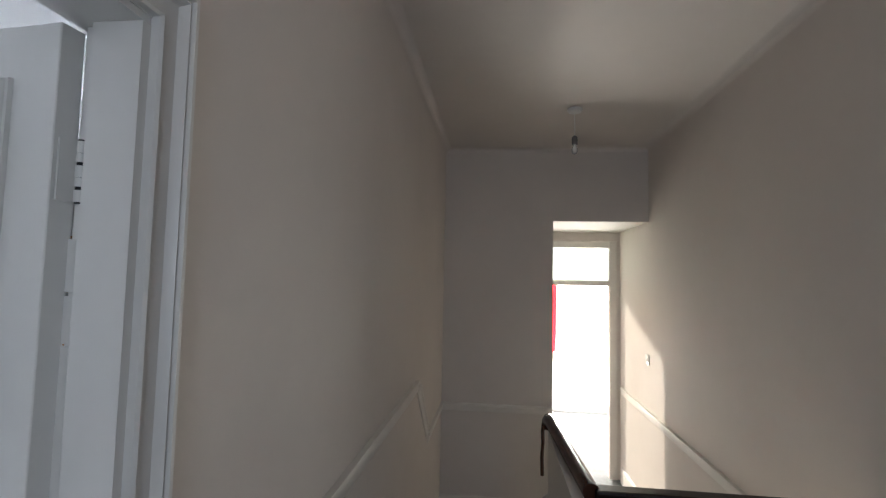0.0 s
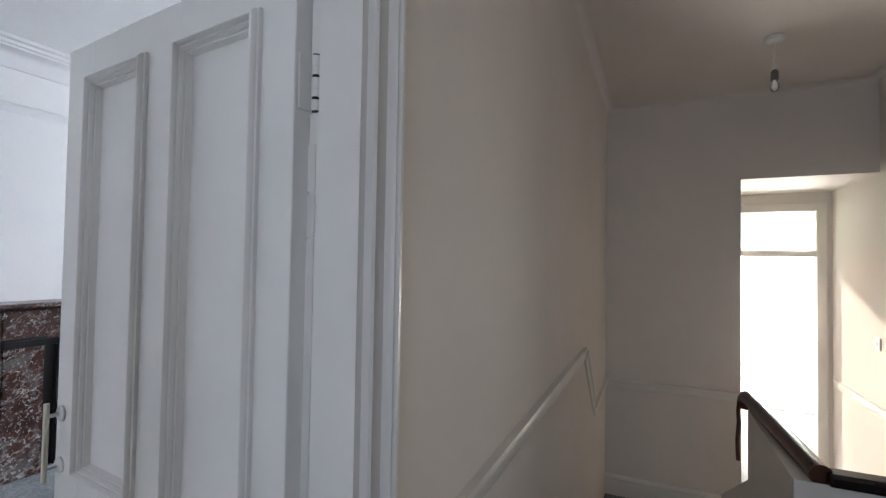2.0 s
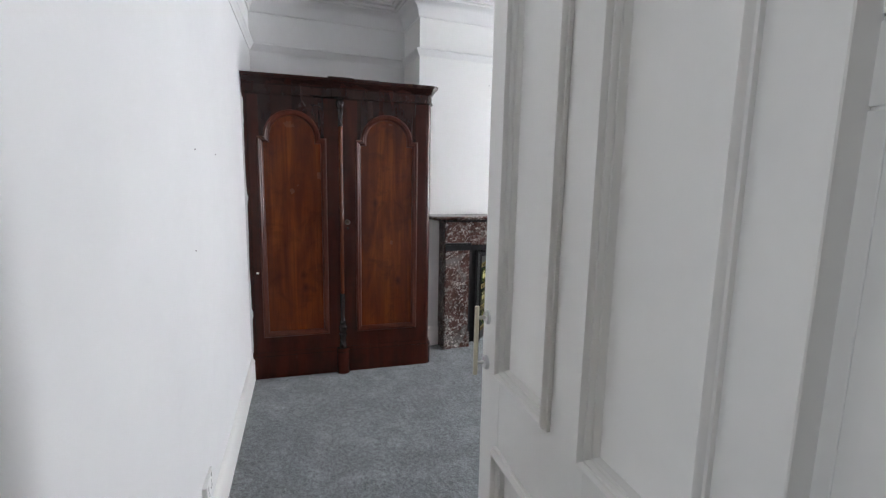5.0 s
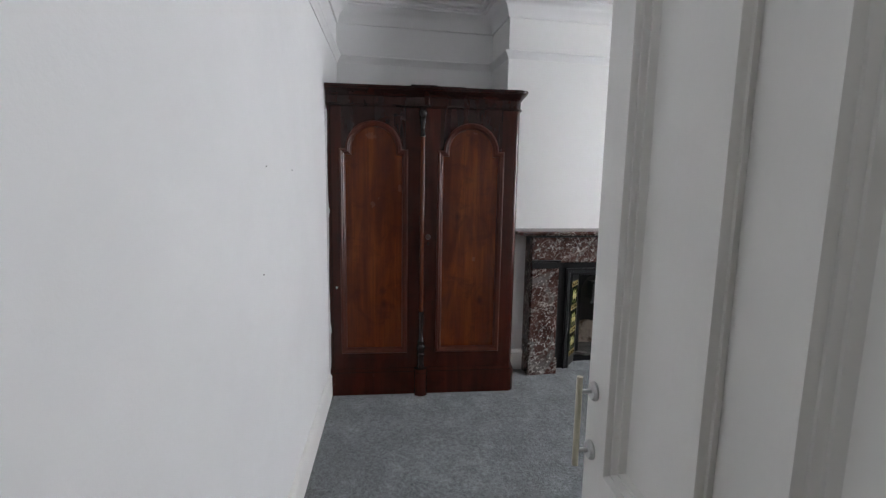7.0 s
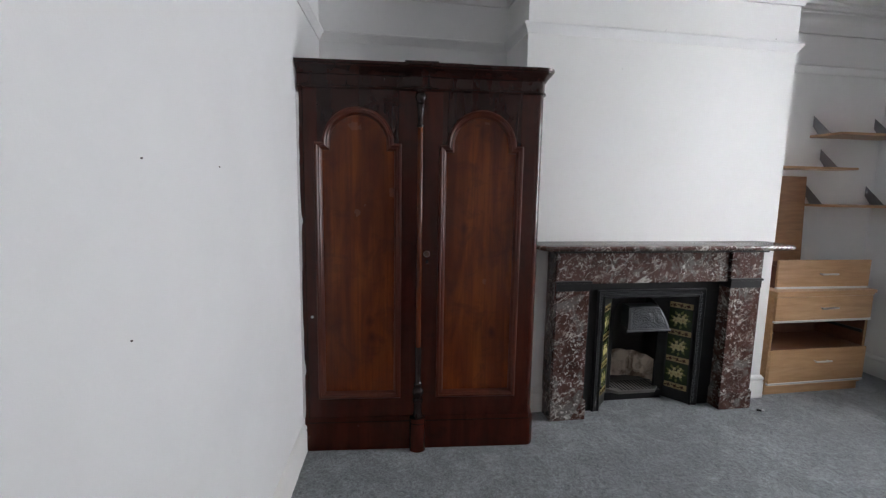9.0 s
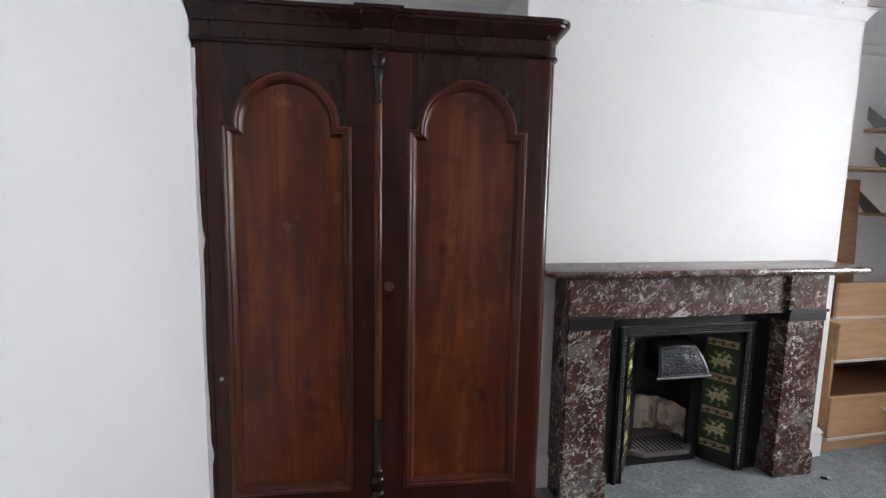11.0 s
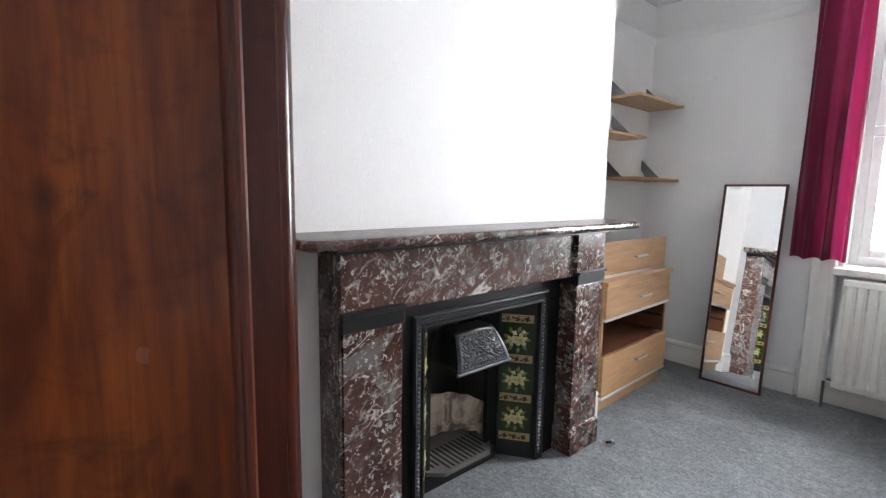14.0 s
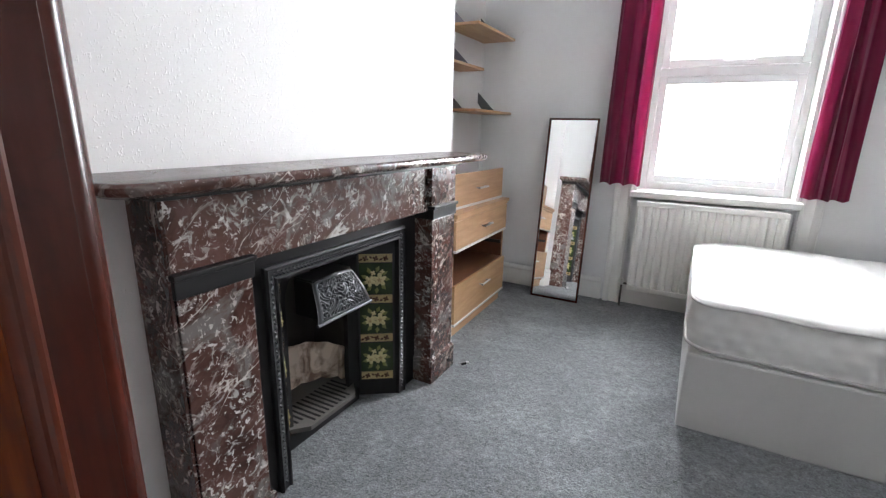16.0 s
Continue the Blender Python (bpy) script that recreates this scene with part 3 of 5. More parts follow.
fr = thing("door_frame", (X_HALL, 1.0, 0), "white painted door lining and moulded architrave", "door frame", kind="structure")
bm = boxes((X_EAST + 0.004, DOOR_Y1 + 0.016, 0, X_HALL + 0.003, DOOR_Y1 + 0.021, DOOR_TOP), (X_EAST - 0.001, DOOR_Y0 - 0.019, 0, X_HALL + 0.003, DOOR_Y0, DOOR_TOP),
           (X_EAST - 0.001, DOOR_Y0 - 0.019, DOOR_TOP + 0.0005, X_HALL + 0.003, DOOR_Y1 + 0.019, DOOR_TOP + 0.019))
box(bm, X_EAST + 0.040, DOOR_Y1 - 0.012, 0, X_HALL + 0.001, DOOR_Y1 + 0.0165, DOOR_TOP - 0.0105)
box(bm, X_EAST + 0.040, DOOR_Y0 - 0.001, 0, X_HALL + 0.001, DOOR_Y0 + 0.010, DOOR_TOP - 0.0105)
box(bm, X_EAST + 0.040, DOOR_Y0 - 0.001, DOOR_TOP - 0.010, X_HALL + 0.001, DOOR_Y1 + 0.001, DOOR_TOP + 0.001)
part("lining", bm, GLOSS, fr)
ARCH = [(o * 0.66, h) for o, h in [(0.004, -0.001), (0.004, 0.014), (0.010, 0.018), (0.016, 0.014), (0.026, 0.012), (0.056, 0.014), (0.064, 0.020), (0.070, 0.027), (0.078, 0.024), (0.084, 0.030), (0.094, 0.030), (0.098, 0.022), (0.098, -0.001)]]
bm = bmesh.new()
sweep(bm, [(DOOR_Y0, 0), (DOOR_Y0, DOOR_TOP), (DOOR_Y1, DOOR_TOP), (DOOR_Y1, 0)], ARCH, at_x(X_HALL, 1), False, 1)
part("architrave", bm, GLOSS, fr, "", 35)
bm = bmesh.new()
sweep(bm, [(DOOR_Y0, 0), (DOOR_Y0, DOOR_TOP), (DOOR_Y1 + 0.030, DOOR_TOP), (DOOR_Y1 + 0.030, 0)], ARCH, at_x(X_EAST, -1), False, 1)
part("architrave", bm, GLOSS, fr, "", 35)

# ---- hall, stairs and the passage beyond ----
solo("wall_hall_west", boxes((X_HALL - 0.05, -1.2, -1.6, X_HALL, DOOR_Y0 - 0.02, HALL_CEIL), (X_HALL - 0.05, DOOR_Y1 + 0.02, -1.6, X_HALL, Y_END + 0.1, HALL_CEIL),
                             (X_HALL - 0.05, DOOR_Y0 - 0.02, DOOR_TOP + 0.02, X_HALL, DOOR_Y1 + 0.02, HALL_CEIL)), HALL_PAINT,
     "cream painted hall wall beside the bedroom door", "wall", "structure")
# The opening in this unseen wall is added to let the fill lamp in.
solo("wall_hall_south", boxes((X_HALL - 0.05, -1.3, -1.6, -1.4, -1.2, HALL_CEIL), (-0.5, -1.3, -1.6, X_RIGHT + 0.1, -1.2, HALL_CEIL), (-1.4, -1.3, -1.6, -0.5, -1.2, 1.1), (-1.4, -1.3, 2.3, -0.5, -1.2, HALL_CEIL)), HALL_PAINT, "plain cream end wall of the landing with an added unseen opening", "wall", "structure")
solo("wall_hall_east", boxes((X_RIGHT, -1.2, -1.7, X_RIGHT + 0.12, 6.0, HALL_CEIL)), HALL_PAINT, "cream painted stairwell wall lit from the passage", "wall", "structure")
OPEN = (-0.925, 2.145)
solo("wall_hall_north", boxes((X_HALL, Y_END, -1.7, OPEN[0], Y_END + 0.1, HALL_CEIL), (OPEN[0], Y_END, OPEN[1], X_RIGHT, Y_END + 0.1, HALL_CEIL)), HALL_PAINT,
     "cream painted end wall with an opening to the passage", "wall", "structure")
solo("ceiling_hall", boxes((X_HALL - 0.05, -1.3, HALL_CEIL, X_RIGHT + 0.12, Y_END + 0.1, HALL_CEIL + 0.08)), HALL_PAINT, "cream painted hall ceiling", "ceiling", "structure")
bm = bmesh.new()
cove = [(0.0, 0.0)] + [(0.16 - 0.16 * math.sin(a), 0.16 * math.cos(a) - 0.16) for a in (radians(9 * k) for k in range(11))]
sweep(bm, [(X_HALL, -1.2), (X_HALL, Y_END), (X_RIGHT, Y_END), (X_RIGHT, -1.2)], [(0.42 * o - 0.002, 0.42 * h + 0.002) for o, h in cove], lambda u, v, w: (u, v, HALL_CEIL + w), False, -1)
solo("hall_cove", bm, HALL_PAINT, "soft rounded cream plaster cove at the hall ceiling", "cove", "structure", 60)
solo("ceiling_passage", boxes((OPEN[0] - 0.15, Y_END + 0.1, 2.146, X_RIGHT + 0.12, 6.0, 2.20)), HALL_PAINT, "cream passage ceiling", "ceiling", "structure")
solo("wall_passage_west", boxes((OPEN[0] - 0.12, Y_END + 0.1, -0.6, OPEN[0] - 0.02, 6.0, 2.146)), HALL_PAINT, "cream passage wall", "wall", "structure")

STAIR_Y = 3.35
RAIL_X, RAIL_Z, CROSS_Y = -1.130, 0.860, 2.575
solo("floor_landing", boxes((X_HALL - 0.16, -1.2, -0.18, RAIL_X + 0.02, STAIR_Y, 0.0), (RAIL_X + 0.02, -1.2, -0.18, X_RIGHT, CROSS_Y + 0.03, 0.0)), CARPET,
     "grey fitted carpet on the upper landing", "carpet", "structure")
solo("floor_low", boxes((X_HALL, 3.86, LOW - 0.15, X_RIGHT, Y_END, LOW), (OPEN[0] - 0.02, Y_END, LOW - 0.15, X_RIGHT, 6.1, LOW)), CARPET,
     "grey fitted carpet on the lower landing and passage", "carpet", "structure")
stair = thing("stairs", (-1.5, STAIR_Y, LOW), "short carpeted flight of three steps down", "stairs", kind="structure")
for k in range(2):
    part("step", boxes((X_HALL + 0.001, STAIR_Y + 0.255 * k, LOW - 0.1, RAIL_X - 0.03, STAIR_Y + 0.255 * (k + 1) - 0.001, -0.167 * (k + 1)), bevel=0.012), CARPET, stair)
well = thing("stairs_lower", (-0.6, 3.6, -1.7), "carpeted flight leading down the stairwell", "stairs", kind="structure")
for k in range(6):
    part("step", boxes((RAIL_X + 0.05, 3.855 - 0.24 * (k + 1), -1.69, X_RIGHT - 0.001, 3.855 - 0.24 * k - 0.001, LOW - 0.18 * (k + 1)), bevel=0.012), CARPET, well)
solo("floor_stairwell", boxes((X_HALL, 2.0, -1.76, X_RIGHT, 4.1, -1.70)), CARPET, "carpet at the foot of the stairwell", "carpet", "structure")

bal = thing("balustrade", (RAIL_X, 3.0, 0), "white boarded balustrade with a dark stained handrail", "balustrade")
part("side_board", boxes((RAIL_X - 0.022, CROSS_Y + 0.001, -0.6, RAIL_X + 0.022, STAIR_Y - 0.05, RAIL_Z - 0.045)), GLOSS_HALL, bal)
part("end_board", boxes((RAIL_X - 0.02, CROSS_Y - 0.022, -0.6, X_RIGHT - 0.002, CROSS_Y + 0.0, RAIL_Z - 0.045)), GLOSS_HALL, bal)
bm = bmesh.new()
prism(bm, [(STAIR_Y - 0.05, -1.0), (4.22, -1.0), (4.22, 0.02), (STAIR_Y - 0.05, 0.50)], lambda u, v, w: (w, u, v), RAIL_X - 0.02, RAIL_X + 0.02)
part("stair_board", bm, GLOSS_HALL, bal)


def oval_rail(points, r=0.033, steps=16):
    bm = tube(bmesh.new(), points, 1.0, steps)
    n = steps
    for k, p in enumerate(points):
        p = Vector(p)
        for v in list(bm.verts)[k * n:(k + 1) * n]:
            d = v.co - p
            v.co = p + d * r
    return bm


part("handrail", oval_rail([(-1.081, CROSS_Y - 0.02, RAIL_Z - 0.022), (-1.110, 3.0, RAIL_Z - 0.020), (-1.132, 3.36, RAIL_Z - 0.018), (-1.136, 3.42, RAIL_Z - 0.022),
                            (-1.138, 3.452, RAIL_Z - 0.040), (-1.139, 3.470, RAIL_Z - 0.072)]), HANDRAIL, bal, "rounded dark brown handrail", 60)
part("end_strip", tube(bmesh.new(), [(-1.160, 3.452, 0.825), (-1.166, 3.456, 0.76), (-1.163, 3.458, 0.70), (-1.169, 3.460, 0.62), (-1.166, 3.462, 0.52)], 0.010, 8), HANDRAIL, bal, "thin dark edge strip below the rail end", 60)
part("cross_rail", boxes((RAIL_X + 0.06, CROSS_Y - 0.045, RAIL_Z - 0.045, X_RIGHT - 0.002, CROSS_Y + 0.025, RAIL_Z - 0.005), bevel=0.01), EBONISED, bal, "dark brown capping rail")

DADO = [(-0.002, -0.035), (0.010, -0.035), (0.014, -0.020), (0.014, 0.012), (0.024, 0.020), (0.022, 0.034), (-0.002, 0.036)]


bm = bmesh.new()
sweep(bm, [(1.45, 0.930), (3.66, 0.930)], [(h, o) for o, h in DADO], at_x(X_HALL, 1), False, 1)
sweep(bm, [(3.69, 0.910), (4.12, 0.490)], [(h, o) for o, h in DADO], at_x(X_HALL, 1), False, 1)
sweep(bm, [(4.16, 0.445), (Y_END, 0.445)], [(h, o) for o, h in DADO], at_x(X_HALL, 1), False, 1)
solo("dado_rail_west", bm, GLOSS_HALL, "cream painted dado rail stepping down at the stairs", "dado rail", "structure", 40)
bm = bmesh.new()
sweep(bm, [(X_HALL, 0.445), (OPEN[0], 0.445)], [(h, o) for o, h in DADO], at_y(Y_END, -1), False, 1)
solo("dado_rail_north", bm, GLOSS_HALL, "cream painted dado rail on the end wall", "dado rail", "structure", 40)
bm = bmesh.new()
sweep(bm, [(3.4, 0.45), (5.93, 0.45)], [(h, o) for o, h in DADO], at_x(X_RIGHT, -1), False, 1)
solo("dado_rail_east", bm, GLOSS_HALL, "cream painted dado rail along the stairwell wall", "dado rail", "structure", 40)
skirting("baseboard_hall_west", [(X_HALL, 1.452), (X_HALL, STAIR_Y + 0.02)], "cream gloss skirting in the hall", GLOSS_HALL)
skirting("baseboard_hall_north", [(X_HALL, Y_END), (OPEN[0], Y_END)], "cream gloss skirting on the lower landing", GLOSS_HALL, LOW)
skirting("baseboard_passage", [(X_RIGHT, 5.93), (X_RIGHT, 4.05)], "cream gloss skirting in the passage", GLOSS_HALL, LOW)

# passage door frame with a fanlight, and the bright back room
d2 = thing("door_2", (-0.5, 6.0, LOW), "cream door frame with a frosted fanlight, door standing open", "door frame", kind="structure")
FX0, FX1 = -0.885, -0.205
bm = boxes((FX1, 5.985, LOW, FX1 + 0.08, 6.08, 2.05), (FX0 - 0.08, 5.985, LOW, FX0, 6.08, 2.05), (FX0, 5.986, 1.975, FX1, 6.079, 2.05), (FX0, 5.987, 1.555, FX1, 6.078, 1.61), bevel=0.006)
part("frame", bm, GLOSS_HALL, d2)
part("fanlight_pane", boxes((FX0, 6.03, 1.61, FX1, 6.036, 1.975)), FROSTED, d2).visible_shadow = False
solo("wall_back_south", boxes((-2.6, 6.0, LOW - 0.1, FX0 - 0.08, 6.1, 2.6), (FX1 + 0.08, 6.0, LOW - 0.1, 1.2, 6.1, 2.6), (FX0 - 0.08, 6.0, 2.05, FX1 + 0.08, 6.1, 2.6)), HALL_PAINT,
     "cream wall round the passage door", "wall", "structure")
solo("floor_back", boxes((-2.6, 6.1, LOW - 0.1, 1.2, 8.6, LOW)), CARPET, "grey carpet in the bright back room", "carpet", "structure")
solo("ceiling_back", boxes((-2.6, 6.0, 2.6, 1.2, 8.6, 2.68)), CEILING_PAINT, "white back room ceiling", "ceiling", "structure")
solo("wall_back_sides", boxes((-2.7, 6.0, LOW - 0.1, -2.6, 8.6, 2.6), (1.2, 6.0, LOW - 0.1, 1.3, 8.6, 2.6)), PAINT, "white back room walls", "wall", "structure")
BW = (-0.75, 0.55, LOW + 0.12, 1.85)
# The west opening is unseen, added so sun reaches the passage wall.
solo("wall_back_north", boxes((-2.6, 8.5, LOW, -2.40, 8.65, 2.6), (-1.50, 8.5, LOW, BW[0], 8.65, 2.6), (BW[1], 8.5, LOW, 1.2, 8.65, 2.6), (BW[0], 8.5, LOW, BW[1], 8.65, BW[2]), (BW[0], 8.5, BW[3], BW[1], 8.65, 2.6), (-2.40, 8.5, LOW, -1.50, 8.65, -0.35), (-2.40, 8.5, 2.42, -1.50, 8.65, 2.6)), PAINT,
     "white back room wall with a window and an added unseen sun opening", "wall", "structure")
w2 = thing("window_2", (-0.1, 8.55, 0.0), "large bright white-framed back window", "window", kind="structure")
part("window_frame", frame_ring(BW[0], BW[1], BW[2], BW[3], 0.05, 8.54, 8.60), UPVC, w2)
part("mullion", boxes((-0.12, 8.541, BW[2] + 0.05, -0.07, 8.599, 1.80)), UPVC, w2)
part("pane", boxes((BW[0] + 0.04, 8.565, BW[2] + 0.04, BW[1] - 0.04, 8.571, 1.81)), GLASS, w2).visible_shadow = False


def drape(x0, x1, y, z0, z1, folds, deep, flare=0.0, seed=1):
    """A hanging cloth with soft uneven folds; wider at the foot by flare."""
    rnd = random.Random(seed)
    bm = bmesh.new()
    cols, rows = folds * 10, 26
    ph = [rnd.uniform(0, 6.28) for _ in range(4)]
    grid = []
    for r in range(rows + 1):
        t = r / rows
        z = z1 + (z0 - z1) * t
        line = []
        for c in range(cols + 1):
            u = c / cols
            a = 2 * math.pi * folds * u
            wob = 0.5 * math.sin(a * 0.5 + ph[0] + 1.2 * t) + 0.25 * math.sin(a * 0.31 + ph[1] - 0.8 * t)
            off = deep * (math.sin(a + 1.6 * wob + 0.4 * math.sin(3 * t + ph[2])) * (0.55 + 0.35 * t) + 0.3 * math.sin(a * 2 + ph[3]) * t)
            x = x0 + (x1 - x0) * u + flare * t * (u - 0.5) + 0.006 * math.sin(5 * t + a)
            line.append(bm.verts.new((x, y + off, z + 0.006 * math.sin(a + ph[0]) * t)))
        grid.append(line)
    for r in range(rows):
        for c in range(cols):
            bm.faces.new((grid[r][c], grid[r][c + 1], grid[r + 1][c + 1], grid[r + 1][c]))
    bmesh.ops.solidify(bm, geom=bm.faces[:], thickness=0.004)
    return bm


solo("red_curtain", drape(-0.80, -0.46, 8.40, 0.45, 2.0, 4, 0.025, 0, 5), RED_CLOTH, "red curtain beside the bright back window", "curtain", smooth=60)
solo("net_curtain", drape(-0.50, 0.55, 8.47, -0.45, 1.9, 10, 0.02, 0, 6), SHEER, "white net curtain in front of the back window", "net curtain", smooth=60)
cab = thing("dark_cabinet", (-0.85, 7.6, LOW), "small dark cabinet in the back room", "cabinet")
part("body", boxes((-1.05, 7.4, LOW, -0.72, 7.8, -0.02), bevel=0.008), DARK_CABINET, cab)
part("door", boxes((-1.02, 7.385, LOW + 0.05, -0.75, 7.399, -0.05), bevel=0.004), DARK_CABINET, cab)

pend = thing("pendant_light", (-0.894, 4.07, HALL_CEIL), "bare bulb hanging on a short white flex", "pendant light")
bm = lathe(bmesh.new(), [(0.0, 0.001), (0.052, 0.001), (0.055, -0.010), (0.046, -0.022), (0.012, -0.030), (0.0, -0.030)], lambda u, v, w: (-0.894 + u, 4.07 + v, HALL_CEIL + w), 20)
part("ceiling_rose", bm, PLASTIC, pend, "", 40)
part("flex", tube(bmesh.new(), [(-0.894, 4.07, HALL_CEIL - 0.028), (-0.893, 4.071, HALL_CEIL - 0.12), (-0.894, 4.07, HALL_CEIL - 0.20)], 0.0035, 6), PLASTIC, pend)
bm = lathe(bmesh.new(), [(0.0, -0.195), (0.010, -0.195), (0.019, -0.205), (0.021, -0.225), (0.020, -0.258), (0.0, -0.258)], lambda u, v, w: (-0.894 + u, 4.07 + v, HALL_CEIL + w), 14)
part("lamp_holder", bm, BRACKET, pend, "", 40)
bm = lathe(bmesh.new(), [(0.0, -0.255), (0.011, -0.256), (0.012, -0.266), (0.020, -0.284), (0.023, -0.300), (0.020, -0.316), (0.011, -0.326), (0.0, -0.328)], lambda u, v, w: (-0.894 + u, 4.07 + v, HALL_CEIL + w), 16)
part("bulb", bm, BULB_GLASS, pend, "clear unlit bulb", 60)
sw = thing("light_switch", (X_RIGHT, 5.08, 0.925), "white plastic light switch on the passage wall", "light switch")
part("plate", boxes((X_RIGHT - 0.009, 5.038, 0.882, X_RIGHT + 0.001, 5.122, 0.968), bevel=0.003), PLASTIC, sw)
part("rocker", boxes((X_RIGHT - 0.014, 5.072, 0.910, X_RIGHT - 0.008, 5.088, 0.940), bevel=0.002), PLASTIC, sw)

# ---- wardrobe ----
ward = thing("wardrobe", (-5.35, 1.42, 0), "tall dark mahogany double wardrobe with arched panels", "wardrobe")
ward.matrix_basis = pose(-5.355, 1.433, 0, 0, 0, -4.6)
WX, WY0, WY1, WTOP = -5.10, 0.785, 2.075, 2.10
WBACK = -5.72
part("carcass", boxes((WBACK, WY0 + 0.022, 0.01, WX - 0.026, WY1 - 0.030, 2.03)), MAHOGANY, ward)
bm = bmesh.new()
lathe(bm, [(0.0, 0.17), (0.038, 0.17), (0.038, 1.985), (0.0, 1.985)], lambda u, v, w: (WX - 0.042 + u, WY1 - 0.040 + v, w), 20)
box(bm, X_BREAST + 0.03, WY1 - 0.031, 0.17, WX - 0.045, WY1 - 0.004, 1.985)
part("corner_post", bm, MAHOGANY, ward, "rounded corner post", 40)
part("stile", boxes((WX - 0.025, WY0, 0.17, WX - 0.004, 0.808, 1.985), bevel=0.002), MAHOGANY, ward)


def arch_path(y0, y1, z0, zs, s, steps=18):
    pts = [(y0, z0), (y1, z0), (y1, zs), (y1 - s, zs)]
    r = (y1 - y0) / 2 - s
    cy = (y0 + y1) / 2
    pts += [(cy + r * math.cos(math.pi * k / steps), zs + 0.012 + r * math.sin(math.pi * k / steps)) for k in range(steps + 1)]
    pts += [(y0 + s, zs), (y0, zs)]
    return pts


ARCH_MOULD = [(-0.016, -0.002), (-0.016, 0.006), (-0.010, 0.013), (-0.002, 0.015), (0.004, 0.009), (0.010, 0.010), (0.016, 0.004), (0.022, -0.006), (0.024, -0.016), (-0.004, -0.016)]
for (a, b), (y0, y1), keep in (((0.81, 1.398), (0.880, 1.300), "left"), ((1.426, 2.032), (1.530, 1.950), "right")):
    path = arch_path(y0, y1, 0.322, 1.69, 0.040)
    bm = bmesh.new()
    box(bm, WX - 0.022, a, 0.195, WX, y0, 1.975, 0.001, 1)
    box(bm, WX - 0.022, y1, 0.195, WX, b, 1.975, 0.001, 1)
    box(bm, WX - 0.0215, y0, 0.195, WX - 0.0005, y1, 0.322)
    wdoor = part("door", bm, MAHOGANY, ward, "arched panel door of polished mahogany")
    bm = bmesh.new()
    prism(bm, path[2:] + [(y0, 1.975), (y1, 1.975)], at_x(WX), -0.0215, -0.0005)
    part("head_board", bm, DARK_HEAD, wdoor, "darker mahogany board cut to the arch")
    bm = bmesh.new()
    grow = [(y0 - 0.006, 0.316), (y1 + 0.006, 0.316), (y1 + 0.006, 1.90), (y0 - 0.006, 1.90)]
    prism(bm, grow, at_x(WX - 0.0225), -0.002, 0.010)
    part("panel", bm, PANEL_WOOD, wdoor, "figured reddish-brown panel with dark knots")
    bm = bmesh.new()
    sweep(bm, path, ARCH_MOULD, at_x(WX), True, 1)
    part("moulding", bm, MOULD_WOOD, wdoor, "", 35)
    if keep == "right":
        bm = lathe(bmesh.new(), [(0.0, 0.0), (0.008, 0.0), (0.007, 0.012), (0.015, 0.020), (0.018, 0.028), (0.014, 0.036), (0.0, 0.039)], lambda u, v, w: (WX + w, 1.452 + u, 1.128 + v), 16)
        part("knob", bm, BROWN_KNOB, wdoor, "small turned wooden knob", 50)
        part("escutcheon", lathe(bmesh.new(), [(0.0, 0.002), (0.006, 0.002), (0.007, 0.0)], lambda u, v, w: (WX + w, 1.455 + u, 1.08 + v * 1.6), 12), EBONISED, wdoor)
    else:
        bm = lathe(bmesh.new(), [(0.0, 0.008), (0.006, 0.006), (0.008, 0.0)], lambda u, v, w: (WX + w, 0.838 + u, 0.775 + v), 12)
        part("stud", bm, PLASTIC, wdoor, "small white plastic stud")
YC = 1.412
col = [(0.0, 0.195), (0.027, 0.195), (0.027, 0.215), (0.023, 0.225), (0.023, 0.275), (0.028, 0.285), (0.030, 0.300), (0.022, 0.310), (0.028, 0.325), (0.031, 0.345), (0.028, 0.362), (0.020, 0.370),
       (0.024, 0.382), (0.024, 0.392), (0.017, 0.400), (0.016, 0.46), (0.019, 0.60), (0.019, 0.605)]
part("column_base", lathe(bmesh.new(), col + [(0.0, 0.605)], lambda u, v, w: (WX + 0.010 + u, YC + v, w), 16), EBONISED, ward, "turned near-black column foot", 40)
part("column", lathe(bmesh.new(), [(0.0, 0.604), (0.015, 0.604), (0.015, 1.792), (0.0, 1.792)], lambda u, v, w: (WX + 0.010 + u, YC + v, w), 16), PANEL_WOOD, ward, "slender polished column", 40)
col = [(0.0, 1.79), (0.018, 1.79), (0.019, 1.80), (0.013, 1.808), (0.015, 1.860), (0.020, 1.897), (0.025, 1.906), (0.018, 1.914), (0.024, 1.924), (0.030, 1.940), (0.028, 1.956), (0.020, 1.966), (0.027, 1.974), (0.027, 1.982), (0.0, 1.982)]
part("column_capital", lathe(bmesh.new(), col, lambda u, v, w: (WX + 0.010 + u, YC + v, w), 16), EBONISED, ward, "turned near-black column capital", 40)


def outline_with_bump(front, y0, y1, bump, half, r, back):
    """Front outline of plinth or cornice seen from above: a rounded end and a break over the column."""
    pts = [(back, y0), (front, y0), (front, YC - half), (front + bump, YC - half), (front + bump, YC + half), (front, YC + half), (front, y1 - r)]
    pts += [(front - r + r * math.cos(a), y1 - r + r * math.sin(a)) for a in (math.pi / 2 * k / 6 for k in range(1, 7))]
    pts += [(back, y1)]
    return pts


